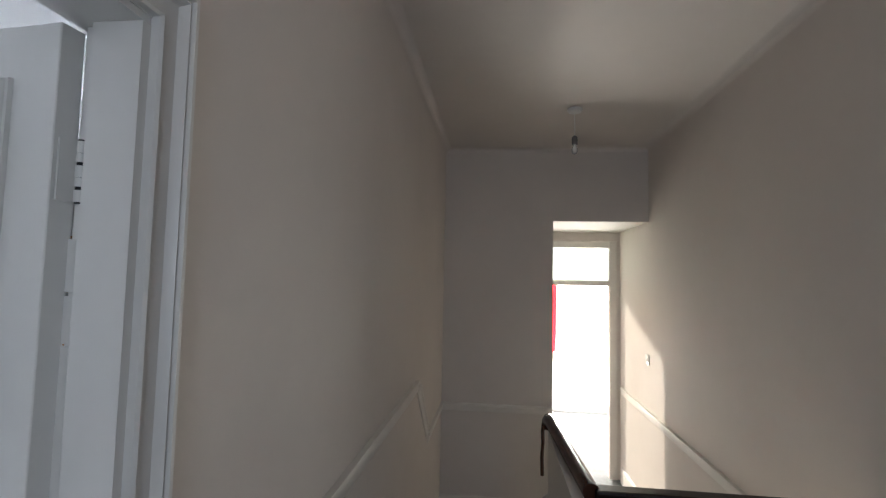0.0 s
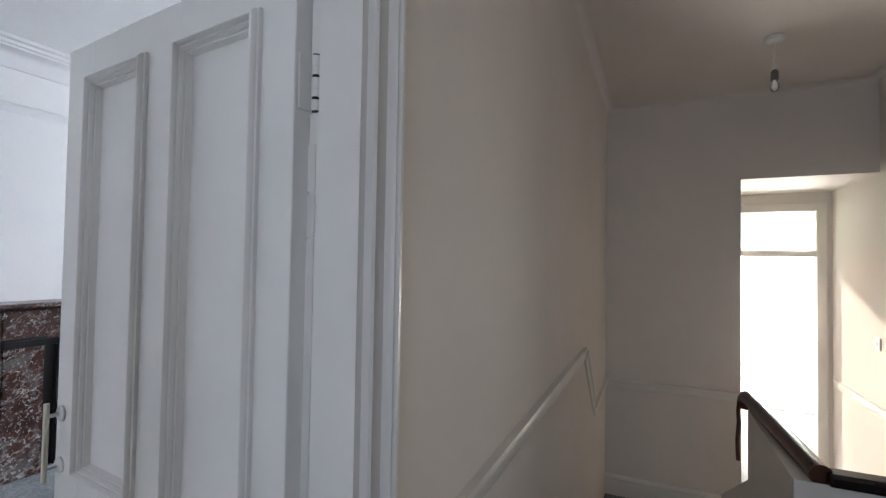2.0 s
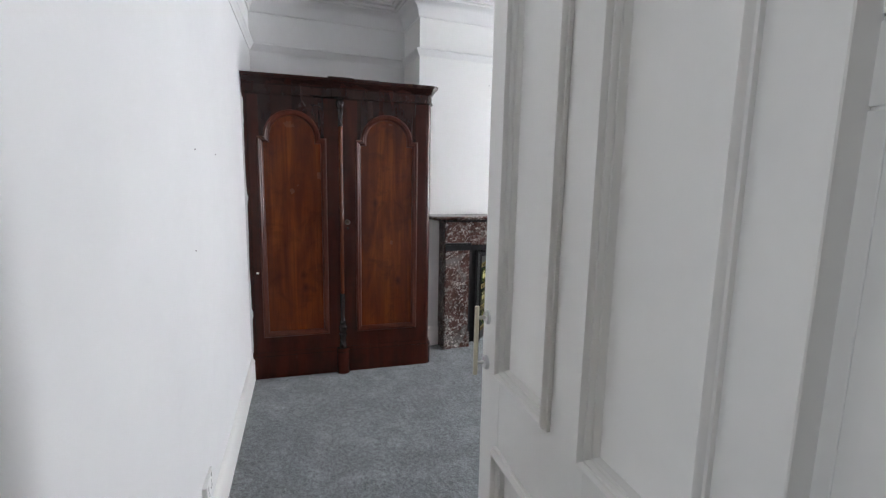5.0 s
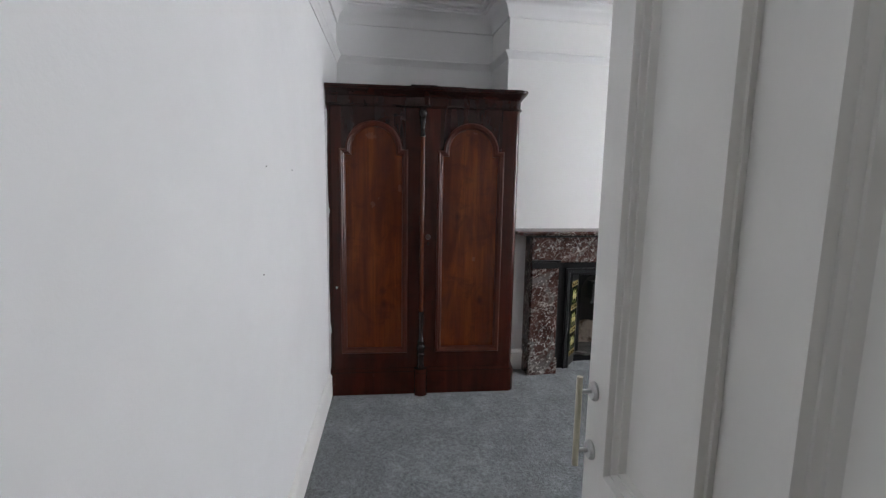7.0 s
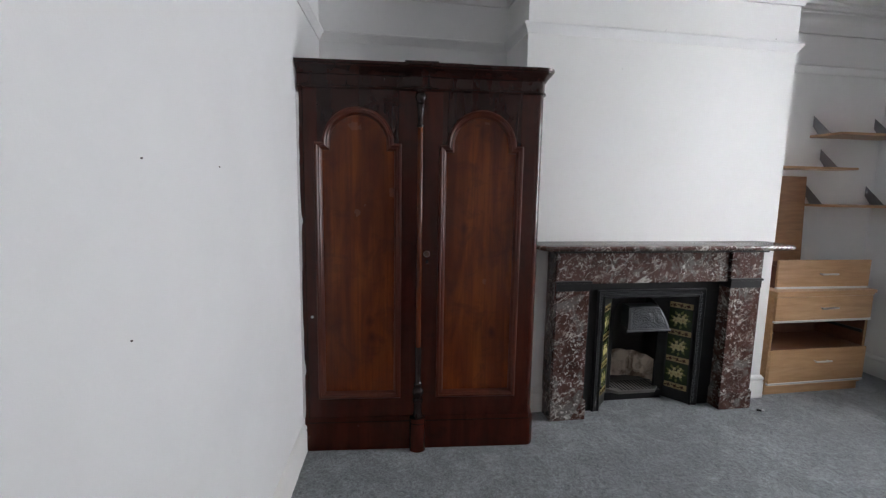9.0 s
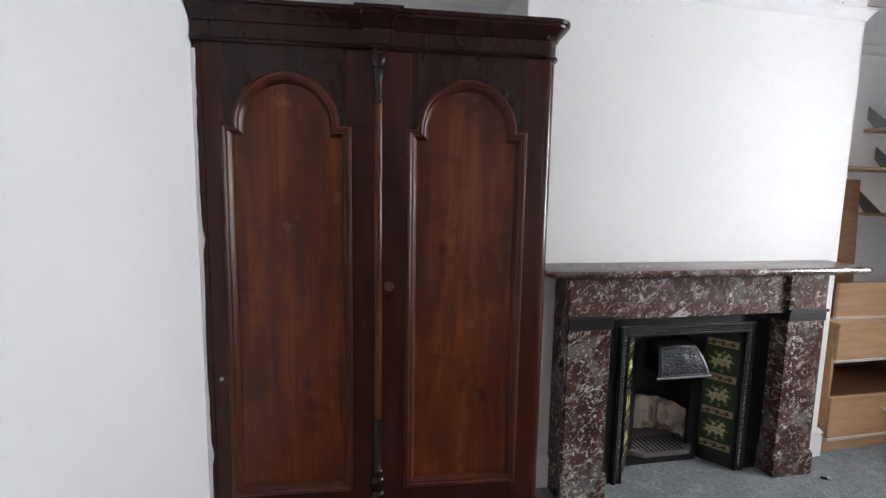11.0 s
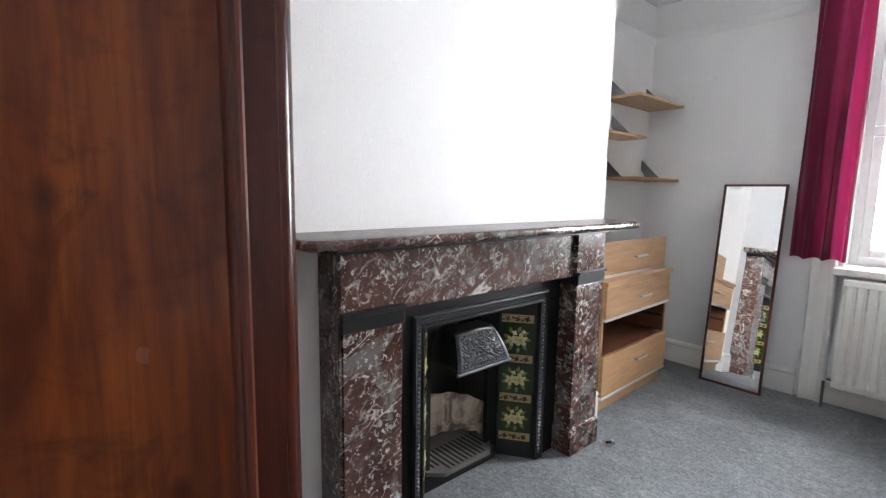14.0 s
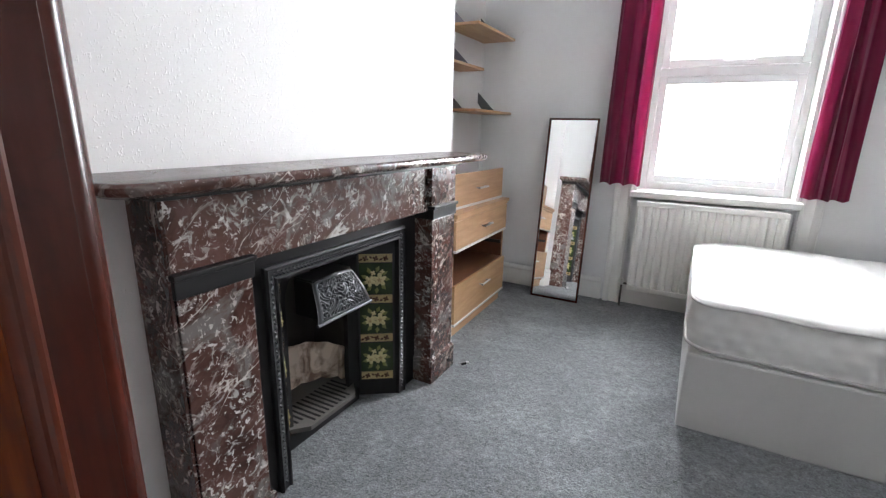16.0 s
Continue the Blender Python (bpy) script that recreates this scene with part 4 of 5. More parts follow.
bm = bmesh.new()
pts = [(WX - 0.3, WY0), (WX + 0.006, WY0), (WX + 0.006, YC - 0.045)]
pts += [(WX + 0.022 + 0.032 * math.sin(a), YC - 0.045 * math.cos(a)) for a in (math.pi * k / 10 for k in range(11))]
pts += [(WX + 0.006, YC + 0.045), (WX + 0.006, 2.04)] + [(WX - 0.044 + 0.05 * math.cos(a), 2.04 + 0.05 * math.sin(a)) for a in (math.pi / 2 * k / 6 for k in range(1, 7))] + [(X_BREAST + 0.03, 2.084), (X_BREAST + 0.03, WY0)]
pts = pts[1:]
prism(bm, pts, XY, 0.001, 0.165)
small = [(u - 0.010 if u > -5.3 else u, v - 0.008 if v > 2.05 else v) for u, v in pts]
prism(bm, small, XY, 0.164, 0.192)
part("plinth", bm, MAHOGANY, ward, "dark plinth with a rounded corner", 35)


def cornice_ring(bm, levels):
    rings = []
    for z, out in levels:
        pts = outline_with_bump(WX + out, WY0, WY1 + max(0.0, out) * 0.7, 0.022, 0.055, 0.055 + out * 0.4, X_BREAST + 0.012)
        rings.append([bm.verts.new((u, v, z)) for u, v in pts])
    n = len(rings[0])
    for a, b in zip(rings, rings[1:]):
        for k in range(n):
            bm.faces.new((a[k], a[(k + 1) % n], b[(k + 1) % n], b[k]))
    bm.faces.new(rings[0])
    bm.faces.new(rings[-1])
    return bm


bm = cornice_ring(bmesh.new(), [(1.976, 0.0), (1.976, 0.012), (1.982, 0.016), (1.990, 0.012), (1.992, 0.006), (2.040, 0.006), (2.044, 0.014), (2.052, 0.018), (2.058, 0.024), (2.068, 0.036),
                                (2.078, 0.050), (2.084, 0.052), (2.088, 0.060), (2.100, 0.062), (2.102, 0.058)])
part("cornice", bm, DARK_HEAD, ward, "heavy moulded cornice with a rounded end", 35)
part("top_board", boxes((-5.40, 1.33, 2.103, -5.045, 1.50, 2.112), (-5.40, 1.50, 2.103, -5.06, 1.68, 2.110), bevel=0.002), EBONISED, ward, "loose dark board lying on top")

bm = bmesh.new()
rnd = random.Random(11)
pts = []
for k in range(60):
    z = 0.20 + 1.75 * k / 59
    pts.append((0.003 + 0.0022 * math.sin(k * 0.23) + 0.0030 * rnd.random() ** 3 + (0.006 if k in (9, 10, 37) else 0.0), z))
outline = [(-0.012, 0.20)] + pts + [(-0.012, 1.95)]
prism(bm, [(WY0 + 0.001 + u, v) for u, v in outline], at_x(WX), -0.003, 0.0015)
part("filler_smear", bm, PAINT, ward, "white filler smeared along the edge")

# ---- marble chimneypiece ----
fire = thing("fireplace_surround", (X_BREAST, 3.0, 0), "reddish-brown veined marble fireplace surround with black bands", "fireplace")
LEGS = ((2.285, 2.515), (3.508, 3.742))
FXF = -5.30
for a, b in LEGS:
    part("leg", boxes((X_BREAST + 0.001, a + 0.006, 0.13, FXF, b - 0.006, 0.852), bevel=0.003), MARBLE, fire)
    part("leg_plinth", boxes((X_BREAST + 0.001, a - 0.006, 0.0, FXF + 0.014, b + 0.006, 0.128), (X_BREAST + 0.001, a, 0.1275, FXF + 0.008, b, 0.1345), bevel=0.003), MARBLE, fire)
    part("capital_band", boxes((X_BREAST + 0.03, a + 0.001, 0.853, FXF + 0.008, b - 0.001, 0.902), (X_BREAST + 0.03, a - 0.003, 0.9022, FXF + 0.018, b + 0.003, 0.917), bevel=0.003), SLATE, fire, "black slate band")
    part("frieze_block", boxes((X_BREAST + 0.001, a, 0.918, FXF, b, 1.094), bevel=0.003), MARBLE, fire)
    y0, y1 = (a - 0.005, a + 0.004) if a < 3 else (b - 0.004, b + 0.005)
    part("return_slab", boxes((X_BREAST + 0.001, y0, 0.135, FXF - 0.004, y1, 1.0935), bevel=0.002), MARBLE, fire)
part("frieze", boxes((X_BREAST + 0.001, LEGS[0][1] + 0.001, 0.893, FXF - 0.022, LEGS[1][0] - 0.001, 1.094), bevel=0.003), MARBLE, fire)
part("bed_mould", boxes((X_BREAST + 0.001, 2.262, 1.095, FXF + 0.020, 3.765, 1.116), bevel=0.004), SLATE, fire, "black moulding under the shelf")


def shelf_outline(x0, x1, y0, y1, r):
    pts = [(x0, y0)]
    pts += [(x1 - r + r * math.sin(a), y0 + r - r * math.cos(a)) for a in (math.pi / 2 * k / 6 for k in range(7))]
    pts += [(x1 - r + r * math.cos(a), y1 - r + r * math.sin(a)) for a in (math.pi / 2 * k / 6 for k in range(7))]
    return pts + [(x0, y1)]


bm = bmesh.new()
rings = []
for z, ins in ((1.117, 0.022), (1.120, 0.012), (1.126, 0.003), (1.134, 0.0), (1.143, 0.001), (1.149, 0.006), (1.151, 0.012)):
    rings.append([bm.verts.new((u, v, z)) for u, v in shelf_outline(X_BREAST + 0.001, -5.175 - ins, 2.135 + ins, 3.885 - ins, 0.06)])
for a, b in zip(rings, rings[1:]):
    for k in range(len(a)):
        bm.faces.new((a[k], a[(k + 1) % len(a)], b[(k + 1) % len(a)], b[k]))
bm.faces.new(rings[0])
bm.faces.new(rings[-1])
part("mantel_shelf", bm, MARBLE, fire, "polished veined marble shelf with rounded corners", 35)

# ---- cast iron insert ----
ins = thing("cast_iron_fireplace", (-5.41, 3.0, 0), "black cast-iron tiled fireplace insert with a raised hood", "fireplace insert")
IX = -5.395
IY0, IY1 = LEGS[0][1] - 0.004, LEGS[1][0] + 0.004
GY0, GY1, GT = 2.615, 3.405, 0.835
bm = bmesh.new()
prism(bm, [(IY0, 0.0), (GY0 + 0.01, 0.0), (GY0 + 0.01, GT - 0.01), (GY1 - 0.01, GT - 0.01), (GY1 - 0.01, 0.0), (IY1, 0.0), (IY1, 0.892), (IY0, 0.892)], at_x(IX), X_BREAST - 0.02 - IX, 0.0)
part("back_plate", bm, IRON, ins)
MOULD = [(0.0, -0.004), (0.0, 0.016), (0.008, 0.022), (0.014, 0.016), (0.040, 0.010), (0.046, 0.016), (0.052, 0.016), (0.056, 0.006), (0.056, -0.004)]
bm = bmesh.new()
sweep(bm, [(GY1, 0.0), (GY1, GT), (GY0, GT), (GY0, 0.0)], MOULD, at_x(IX), False, 1)
fmould = part("frame_moulding", bm, IRON, ins, "polished ornamented frame", 35)
bm = bmesh.new()


def bead_at(bm, y, z, r, h, turn):
    n = 6
    ring = []
    for k in range(n):
        a = 2 * math.pi * k / n
        u, v = r * math.cos(a), 0.55 * r * math.sin(a)
        ring.append(bm.verts.new((IX + 0.012, y + u * math.cos(turn) - v * math.sin(turn), z + u * math.sin(turn) + v * math.cos(turn))))
    top = bm.verts.new((IX + 0.012 + h, y, z))
    for k in range(n):
        bm.faces.new((ring[k], ring[(k + 1) % n], top))


for k in range(46):
    y = GY0 + 0.04 + (GY1 - GY0 - 0.08) * k / 45
    bead_at(bm, y, GT - 0.021, 0.010, 0.008, 0.6)
    bead_at(bm, y + 0.008, GT - 0.034, 0.010, 0.008, -0.6)
for k in range(46):
    z = 0.03 + (GT - 0.07) * k / 45
    for y in (GY0 + 0.027, GY1 - 0.027):
        bead_at(bm, y, z, 0.012, 0.008, 0.8 if k % 2 else -0.8)
part("ornament", bm, IRON_MID, fmould, "cast guilloche ornament")

# splayed cheeks with tiles
BXI = -5.56
TW = 0.150
CH = ((GY0 + 0.051, 2.803), (GY1 - 0.056, 3.245))


def cheek(side):
    front_y, back_y = CH[side]
    f, b = Vector((IX - 0.004, front_y, 0)), Vector((BXI + 0.02, back_y, 0))
    d = (b - f).normalized()
    n = Vector((-d.y, d.x, 0)) if side else Vector((d.y, -d.x, 0))
    if n.x < 0:
        n = -n
    return f, b, d, n


def on_cheek(side):
    f, b, d, n = cheek(side)
    return lambda u, v, w: tuple(f + d * u + n * w + Vector((0, 0, v)))


def slab(bm, to3, u0, u1, v0, v1, w0, w1):
    return prism(bm, [(u0, v0), (u1, v0), (u1, v1), (u0, v1)], to3, w0, w1)


def flower(bm, to3, u, v, r, w, petals=5, turn=0.0):
    c = bm.verts.new(to3(u, v, w + 0.004))
    pts = []
    for k in range(petals * 4):
        a = 2 * math.pi * k / (petals * 4) + turn
        rr = r * (0.50 + 0.50 * abs(math.cos(petals * (a - turn) / 2)) ** 0.6)
        pts.append(bm.verts.new(to3(u + rr * math.cos(a), v + rr * math.sin(a), w + 0.0005)))
    for k in range(len(pts)):
        bm.faces.new((c, pts[k], pts[(k + 1) % len(pts)]))


def leaf_shape(bm, to3, u, v, length, wide, a, w):
    ca, sa = math.cos(a), math.sin(a)
    tip = bm.verts.new(to3(u + length * ca, v + length * sa, w + 0.0005))
    root = bm.verts.new(to3(u, v, w + 0.0005))
    l = bm.verts.new(to3(u + 0.45 * length * ca - wide * sa, v + 0.45 * length * sa + wide * ca, w + 0.0005))
    r = bm.verts.new(to3(u + 0.45 * length * ca + wide * sa, v + 0.45 * length * sa - wide * ca, w + 0.0005))
    m = bm.verts.new(to3(u + 0.45 * length * ca, v + 0.45 * length * sa, w + 0.002))
    for q in ((root, l, m), (l, tip, m), (tip, r, m), (r, root, m)):
        bm.faces.new(q)


for side in (0, 1):
    to3 = on_cheek(side)
    f, b, d, n = cheek(side)
    L = (b - f).length
    part("cheek", slab(bmesh.new(), to3, 0.0, L, 0.0, GT - 0.04, -0.012, 0.0), IRON, ins)
    u0 = 0.012
    z = 0.085
    for k in range(4):
        strip = part("border_tile", slab(bmesh.new(), to3, u0, u0 + TW, z + 0.002, z + 0.040, 0.0, 0.006), TILE_OCHRE, ins)
        bm = bmesh.new()
        for q in range(3):
            flower(bm, to3, u0 + TW * (0.2 + 0.3 * q), z + 0.021, 0.014, 0.0062, 4, 0.4)
            leaf_shape(bm, to3, u0 + TW * (0.2 + 0.3 * q) + 0.012, z + 0.021, 0.022, 0.006, 0.5 if q % 2 else -0.5, 0.0062)
        part("border_flower", bm, TILE_BROWN, strip)
        z += 0.043
        if k == 3:
            break
        tile = part("tile", slab(bmesh.new(), to3, u0, u0 + TW, z + 0.002, z + 0.150, 0.0, 0.006), TILE_GREEN, ins, "dark green glazed tile with cream flowers")
        bm = bmesh.new()
        flower(bm, to3, u0 + 0.058, z + 0.072, 0.034, 0.0062, 5, 0.3)
        flower(bm, to3, u0 + 0.104, z + 0.066, 0.028, 0.0062, 5, 0.9)
        flower(bm, to3, u0 + 0.046, z + 0.110, 0.012, 0.0062, 4, 0.1)
        flower(bm, to3, u0 + 0.088, z + 0.104, 0.013, 0.0062, 4, 0.5)
        part("flower", bm, TILE_CREAM, tile)
        for fu, fv, heart in ((0.058, 0.072, 0.011), (0.104, 0.066, 0.009)):
            bm = bmesh.new()
            flower(bm, to3, u0 + fu, z + fv, heart, 0.0105, 5, 0.2)
            part("flower_heart", bm, TILE_OCHRE, tile)
        bm = bmesh.new()
        for a in (0.2, 0.9, 1.7, 2.4, 3.0, 3.8, 4.5, 5.2, 5.9):
            leaf_shape(bm, to3, u0 + 0.078 + 0.036 * math.cos(a), z + 0.072 + 0.036 * math.sin(a), 0.034, 0.010, a + 0.3, 0.0061)
        part("leaf_pattern", bm, TILE_LEAF, tile)
        z += 0.153

# fire box
part("firebox", boxes((-5.86, 2.62, 0.0, -5.84, 3.40, 0.85), (-5.84, 2.60, 0.0, BXI, 2.76, 0.85), (-5.84, 3.26, 0.0, BXI, 3.43, 0.85), (-5.84, 2.62, 0.80, IX - 0.03, 3.40, 0.84)), SOOT, ins)
bm = bmesh.new()
prism(bm, [(2.755, 0.0), (2.835, 0.0), (2.835, 0.62)] + [(3.01 - 0.175 * math.cos(math.pi * k / 12), 0.62 + 0.14 * math.sin(math.pi * k / 12)) for k in range(1, 12)] + [(3.185, 0.62), (3.185, 0.0), (3.265, 0.0), (3.265, 0.80), (2.755, 0.80)],
      at_x(BXI), -0.012, 0.012)
part("inner_arch", bm, IRON, ins)
hood_rows, hood_cols = 56, 80
bm = bmesh.new()
grid = []
for r in range(hood_rows + 1):
    t = r / hood_rows
    line = []
    for c in range(hood_cols + 1):
        u = c / hood_cols * 2 - 1
        half = 0.112 + 0.046 * t ** 0.7
        z = 0.704 - 0.016 * u * u * (1 - t) - t * 0.158
        x = -5.452 + 0.050 * math.sin(t * math.pi / 2) - 0.014 * u * u * (1 - t)
        edge = max(abs(u), abs(2 * t - 1))
        rel = 0.0
        if edge < 0.84:
            au = abs(u)
            leafy = math.sin(13 * au + 2.4 * math.sin(12 * t + 0.6)) * math.sin(15 * t + 2.2 * math.sin(8 * au))
            rel += 0.0058 * max(0.0, 1 - abs(abs(leafy) - 0.55) * 3.0)
            rel += 0.008 * math.exp(-((u * 4.5) ** 2 + ((t - 0.48) * 6) ** 2))
        elif edge < 0.95:
            rel = 0.005
        line.append(bm.verts.new((x + rel, 3.010 + half * u, z + rel * 0.5)))
    grid.append(line)
for r in range(hood_rows):
    for c in range(hood_cols):
        bm.faces.new((grid[r][c], grid[r][c + 1], grid[r + 1][c + 1], grid[r + 1][c]))
bmesh.ops.solidify(bm, geom=bm.faces[:], thickness=0.008)
hood = part("hood", bm, IRON_SHINE, ins, "ornate scrolled cast-iron hood", 60)
part("hood_lip", tube(bmesh.new(), [(-5.400, 2.850, 0.545), (-5.400, 3.170, 0.545)], 0.007), IRON_SHINE, hood, "", 50)
for side in (-1, 1):
    bm = bmesh.new()
    edge_line = [(-5.452 + 0.050 * math.sin(t * math.pi / 2) - 0.014 * (1 - t) - 0.006, 0.688 - 0.142 * t) for t in (k / 8 for k in range(9))]
    prism(bm, edge_line + [(BXI, 0.545), (BXI, 0.692)], lambda u, v, w: (u, 3.010 + side * w, v), 0.106, 0.114)
    part("hood_cheek", bm, IRON, hood)
bm = bmesh.new()
prism(bm, [(BXI, 2.898), (BXI, 3.122), (-5.468, 3.122), (-5.455, 3.07), (-5.453, 2.95), (-5.468, 2.898)], XY, 0.690, 0.698)
part("hood_crown", bm, IRON, hood)
bm = bmesh.new()
prism(bm, [(2.80, -5.80), (3.20, -5.80), (3.235, -5.57), (3.15, -5.485), (2.87, -5.485), (2.775, -5.57)], lambda u, v, w: (v, u, w), 0.058, 0.078)
grate = part("grate", bm, ASH_GREY, ins, "slotted ash-grey grate plate")
for k in range(14):
    y = 2.82 + 0.027 * k
    x1 = -5.500 if 2.88 < y < 3.13 else -5.545
    bm = bmesh.new()
    prism(bm, [(-5.66, y), (x1, y + 0.004), (x1, y + 0.014), (-5.66, y + 0.010)], XY, 0.077, 0.0795)
    part("slot", bm, SLOT, grate)
part("grate_foot", boxes((-5.80, 2.78, 0.0, -5.52, 3.22, 0.057)), IRON, ins)
bm = bmesh.new()
BACK_STEPS, BACK_ROWS = 120, 5
grid = []
for r in range(BACK_ROWS + 1):
    line = []
    for k in range(BACK_STEPS + 1):
        a = math.pi * k / BACK_STEPS
        flute = abs(math.sin(a * 6.5))
        rr = 1.0 - 0.095 * flute ** 0.8
        top = 0.222 + 0.050 * math.sin(a) + 0.014 * flute
        up = r / BACK_ROWS
        inset = 0.018 * max(0.0, up - 0.75) / 0.25
        line.append(bm.verts.new((-5.62 - (0.15 * rr + inset) * math.sin(a), 3.0 - (0.235 * rr + inset) * math.cos(a), 0.076 + (top - 0.076) * up)))
    grid.append(line)
for r in range(BACK_ROWS):
    for k in range(BACK_STEPS):
        bm.faces.new((grid[r][k], grid[r][k + 1], grid[r + 1][k + 1], grid[r + 1][k]))
bmesh.ops.remove_doubles(bm, verts=bm.verts, dist=1e-5)
bmesh.ops.solidify(bm, geom=bm.faces[:], thickness=0.02)
part("fireback", bm, FIREBRICK, ins, "pale sooty fluted fireclay back", 50)

# ---- chest of drawers and what stands on it ----
chest = thing("chest_of_drawers", (-5.646, 4.437, 0), "light oak veneer chest of drawers with one drawer missing", "chest of drawers", turn=1.0, local=True)
CW, CD = 0.427, 0.211
# local: x towards the room, y along the wall
bm = boxes((-CD, -CW, 0.06, CD - 0.02, -CW + 0.018, 0.762), (-CD, CW - 0.018, 0.06, CD - 0.02, CW, 0.762), (-CD, -CW + 0.018, 0.061, -CD + 0.008, CW - 0.018, 0.761), (-CD + 0.008, -CW + 0.018, 0.07, CD - 0.022, CW - 0.018, 0.086))
part("body", bm, OAK, chest)
part("plinth", boxes((-CD + 0.01, -CW + 0.012, 0.0, CD - 0.03, CW - 0.012, 0.062)), OAK, chest)
part("top", boxes((-CD - 0.004, -CW - 0.010, 0.7625, CD + 0.012, CW + 0.010, 0.788), (-CD - 0.002, -CW - 0.002, 0.745, CD + 0.002, CW + 0.002, 0.7624), bevel=0.004), OAK, chest)
part("slot_lining", boxes((-CD + 0.02, -CW + 0.019, 0.338, CD - 0.0195, CW - 0.019, 0.346), (-CD + 0.02, -CW + 0.02, 0.345, -CD + 0.03, CW - 0.02, 0.57), (-CD + 0.02, -CW + 0.0185, 0.3465, CD - 0.024, -CW + 0.0215, 0.57), (-CD + 0.02, CW - 0.0215, 0.3465, CD - 0.024, CW - 0.0185, 0.57)), DRAWER_DARK, chest, "reddish board inside the empty slot")
for y in (-CW + 0.0216, CW - 0.0336):
    part("runner", boxes((-CD + 0.03, y, 0.445, CD - 0.03, y + 0.012, 0.468)), BLACK_PLASTIC, chest, "black metal drawer runner")


def bar_handle(parent, x, y, z, half=0.068):
    bm = tube(bmesh.new(), [(x + 0.026, y - half, z), (x + 0.026, y + half, z)], 0.0068)
    for s in (-1, 1):
        tube(bm, [(x - 0.001, y + s * (half - 0.012), z), (x + 0.026, y + s * (half - 0.012), z)], 0.004, 8)
    return part("handle", bm, CHROME, parent, "brushed chrome bar handle", 50)


for z0, z1, zh in ((0.098, 0.345, 0.255), (0.570, 0.742, 0.660)):
    dr = part("drawer", boxes((CD - 0.019, -CW + 0.004, z0, CD, CW - 0.004, z1), bevel=0.002), OAK, chest)
    part("drawer_trim", boxes((CD - 0.018, -CW + 0.004, z0 - 0.016, CD + 0.004, CW - 0.004, z0 - 0.001), bevel=0.002), ALU, dr, "pale strip under the drawer front")
    bar_handle(dr, CD, 0.02, zh)

ld = thing("loose_drawer", (-5.690, 4.474, 0.788), "loose oak drawer standing on top of the chest", "drawer", turn=-1.5, local=True)
LF = 0.195
part("front", boxes((LF - 0.019, -0.388, 0.016, LF, 0.388, 0.215), bevel=0.002), OAK, ld)
part("trim_strip", boxes((LF - 0.018, -0.388, 0.0, LF + 0.003, 0.388, 0.0155), bevel=0.002), ALU, ld)
part("drawer_box", boxes((-0.085, -0.373, 0.0, LF - 0.020, -0.360, 0.165), (-0.085, 0.360, 0.0, LF - 0.020, 0.373, 0.165), (-0.085, -0.360, 0.001, -0.073, 0.360, 0.164), (-0.073, -0.360, 0.006, LF - 0.020, 0.360, 0.014)), DRAWER_DARK, ld, "reddish-brown drawer sides")
bar_handle(ld, LF, 0.02, 0.112)

bm = bmesh.new()
box(bm, -0.010, -0.26, 0.0, 0.010, 0.26, 0.815, 0.002)
ob = solo("wooden_board", bm, OAK_BROWN, "brown wooden board leaning upright in the alcove", "board")
ob.matrix_basis = pose(-5.812, 4.33, 0.806, 0, -2.6, 0)

# ---- shelves ----


def wall_shelf(y0, y1, z, deep, brackets, label):
    sh = thing("wall_shelf", (X_BACK, (y0 + y1) / 2, z), label, "shelf", "shelves in the alcove")
    part("board", boxes((X_BACK + 0.002, y0, z - 0.018, X_BACK + deep, y1, z), bevel=0.002), OAK, sh)
    for y in brackets:
        bm = bmesh.new()
        prism(bm, [(X_BACK + 0.001, z + 0.072), (X_BACK + 0.052, z + 0.001), (X_BACK + 0.155, z + 0.001), (X_BACK + 0.001, z + 0.152)], lambda u, v, w: (u, w, v), y, y + 0.003)
        box(bm, X_BACK + 0.050, y - 0.012, z + 0.0005, X_BACK + 0.16, y + 0.014, z + 0.003)
        part("bracket", bm, BRACKET, sh, "grey triangular metal bracket")
    return sh


wall_shelf(4.60, Y_NORTH - 0.01, 1.945, 0.265, (4.62, 5.20), "light wood shelf on grey triangular brackets")
wall_shelf(3.99, 4.86, 1.690, 0.20, (4.08, 4.72), "short light wood shelf on grey brackets")
wall_shelf(4.60, Y_NORTH - 0.01, 1.405, 0.265, (4.62, 5.20), "lower light wood shelf on grey brackets")

# ---- leaning mirror ----
mir = thing("leaning_mirror", (-5.09, 5.055, 0.0), "tall narrow mirror in a dark red-brown frame leaning on the wall", "mirror", local=True)
lean = math.degrees(math.atan2(0.155, 1.36))
mir.matrix_basis = pose(-5.09, 5.06, 0.003, -lean - 0.7, 0, 0.9)
MW, MH = 0.183, 1.372
bm = boxes((-MW, -0.012, 0, -MW + 0.014, 0.012, MH), (MW - 0.014, -0.012, 0, MW, 0.012, MH), (-MW + 0.014, -0.011, 0, MW - 0.014, 0.011, 0.014), (-MW + 0.014, -0.011, MH - 0.014, MW - 0.014, 0.011, MH), bevel=0.002)
part("frame", bm, FRAME_WOOD, mir)
part("mirror_glass", boxes((-MW + 0.013, -0.004, 0.013, MW - 0.013, 0.004, MH - 0.013)), MIRROR, mir, "clear silvered glass")

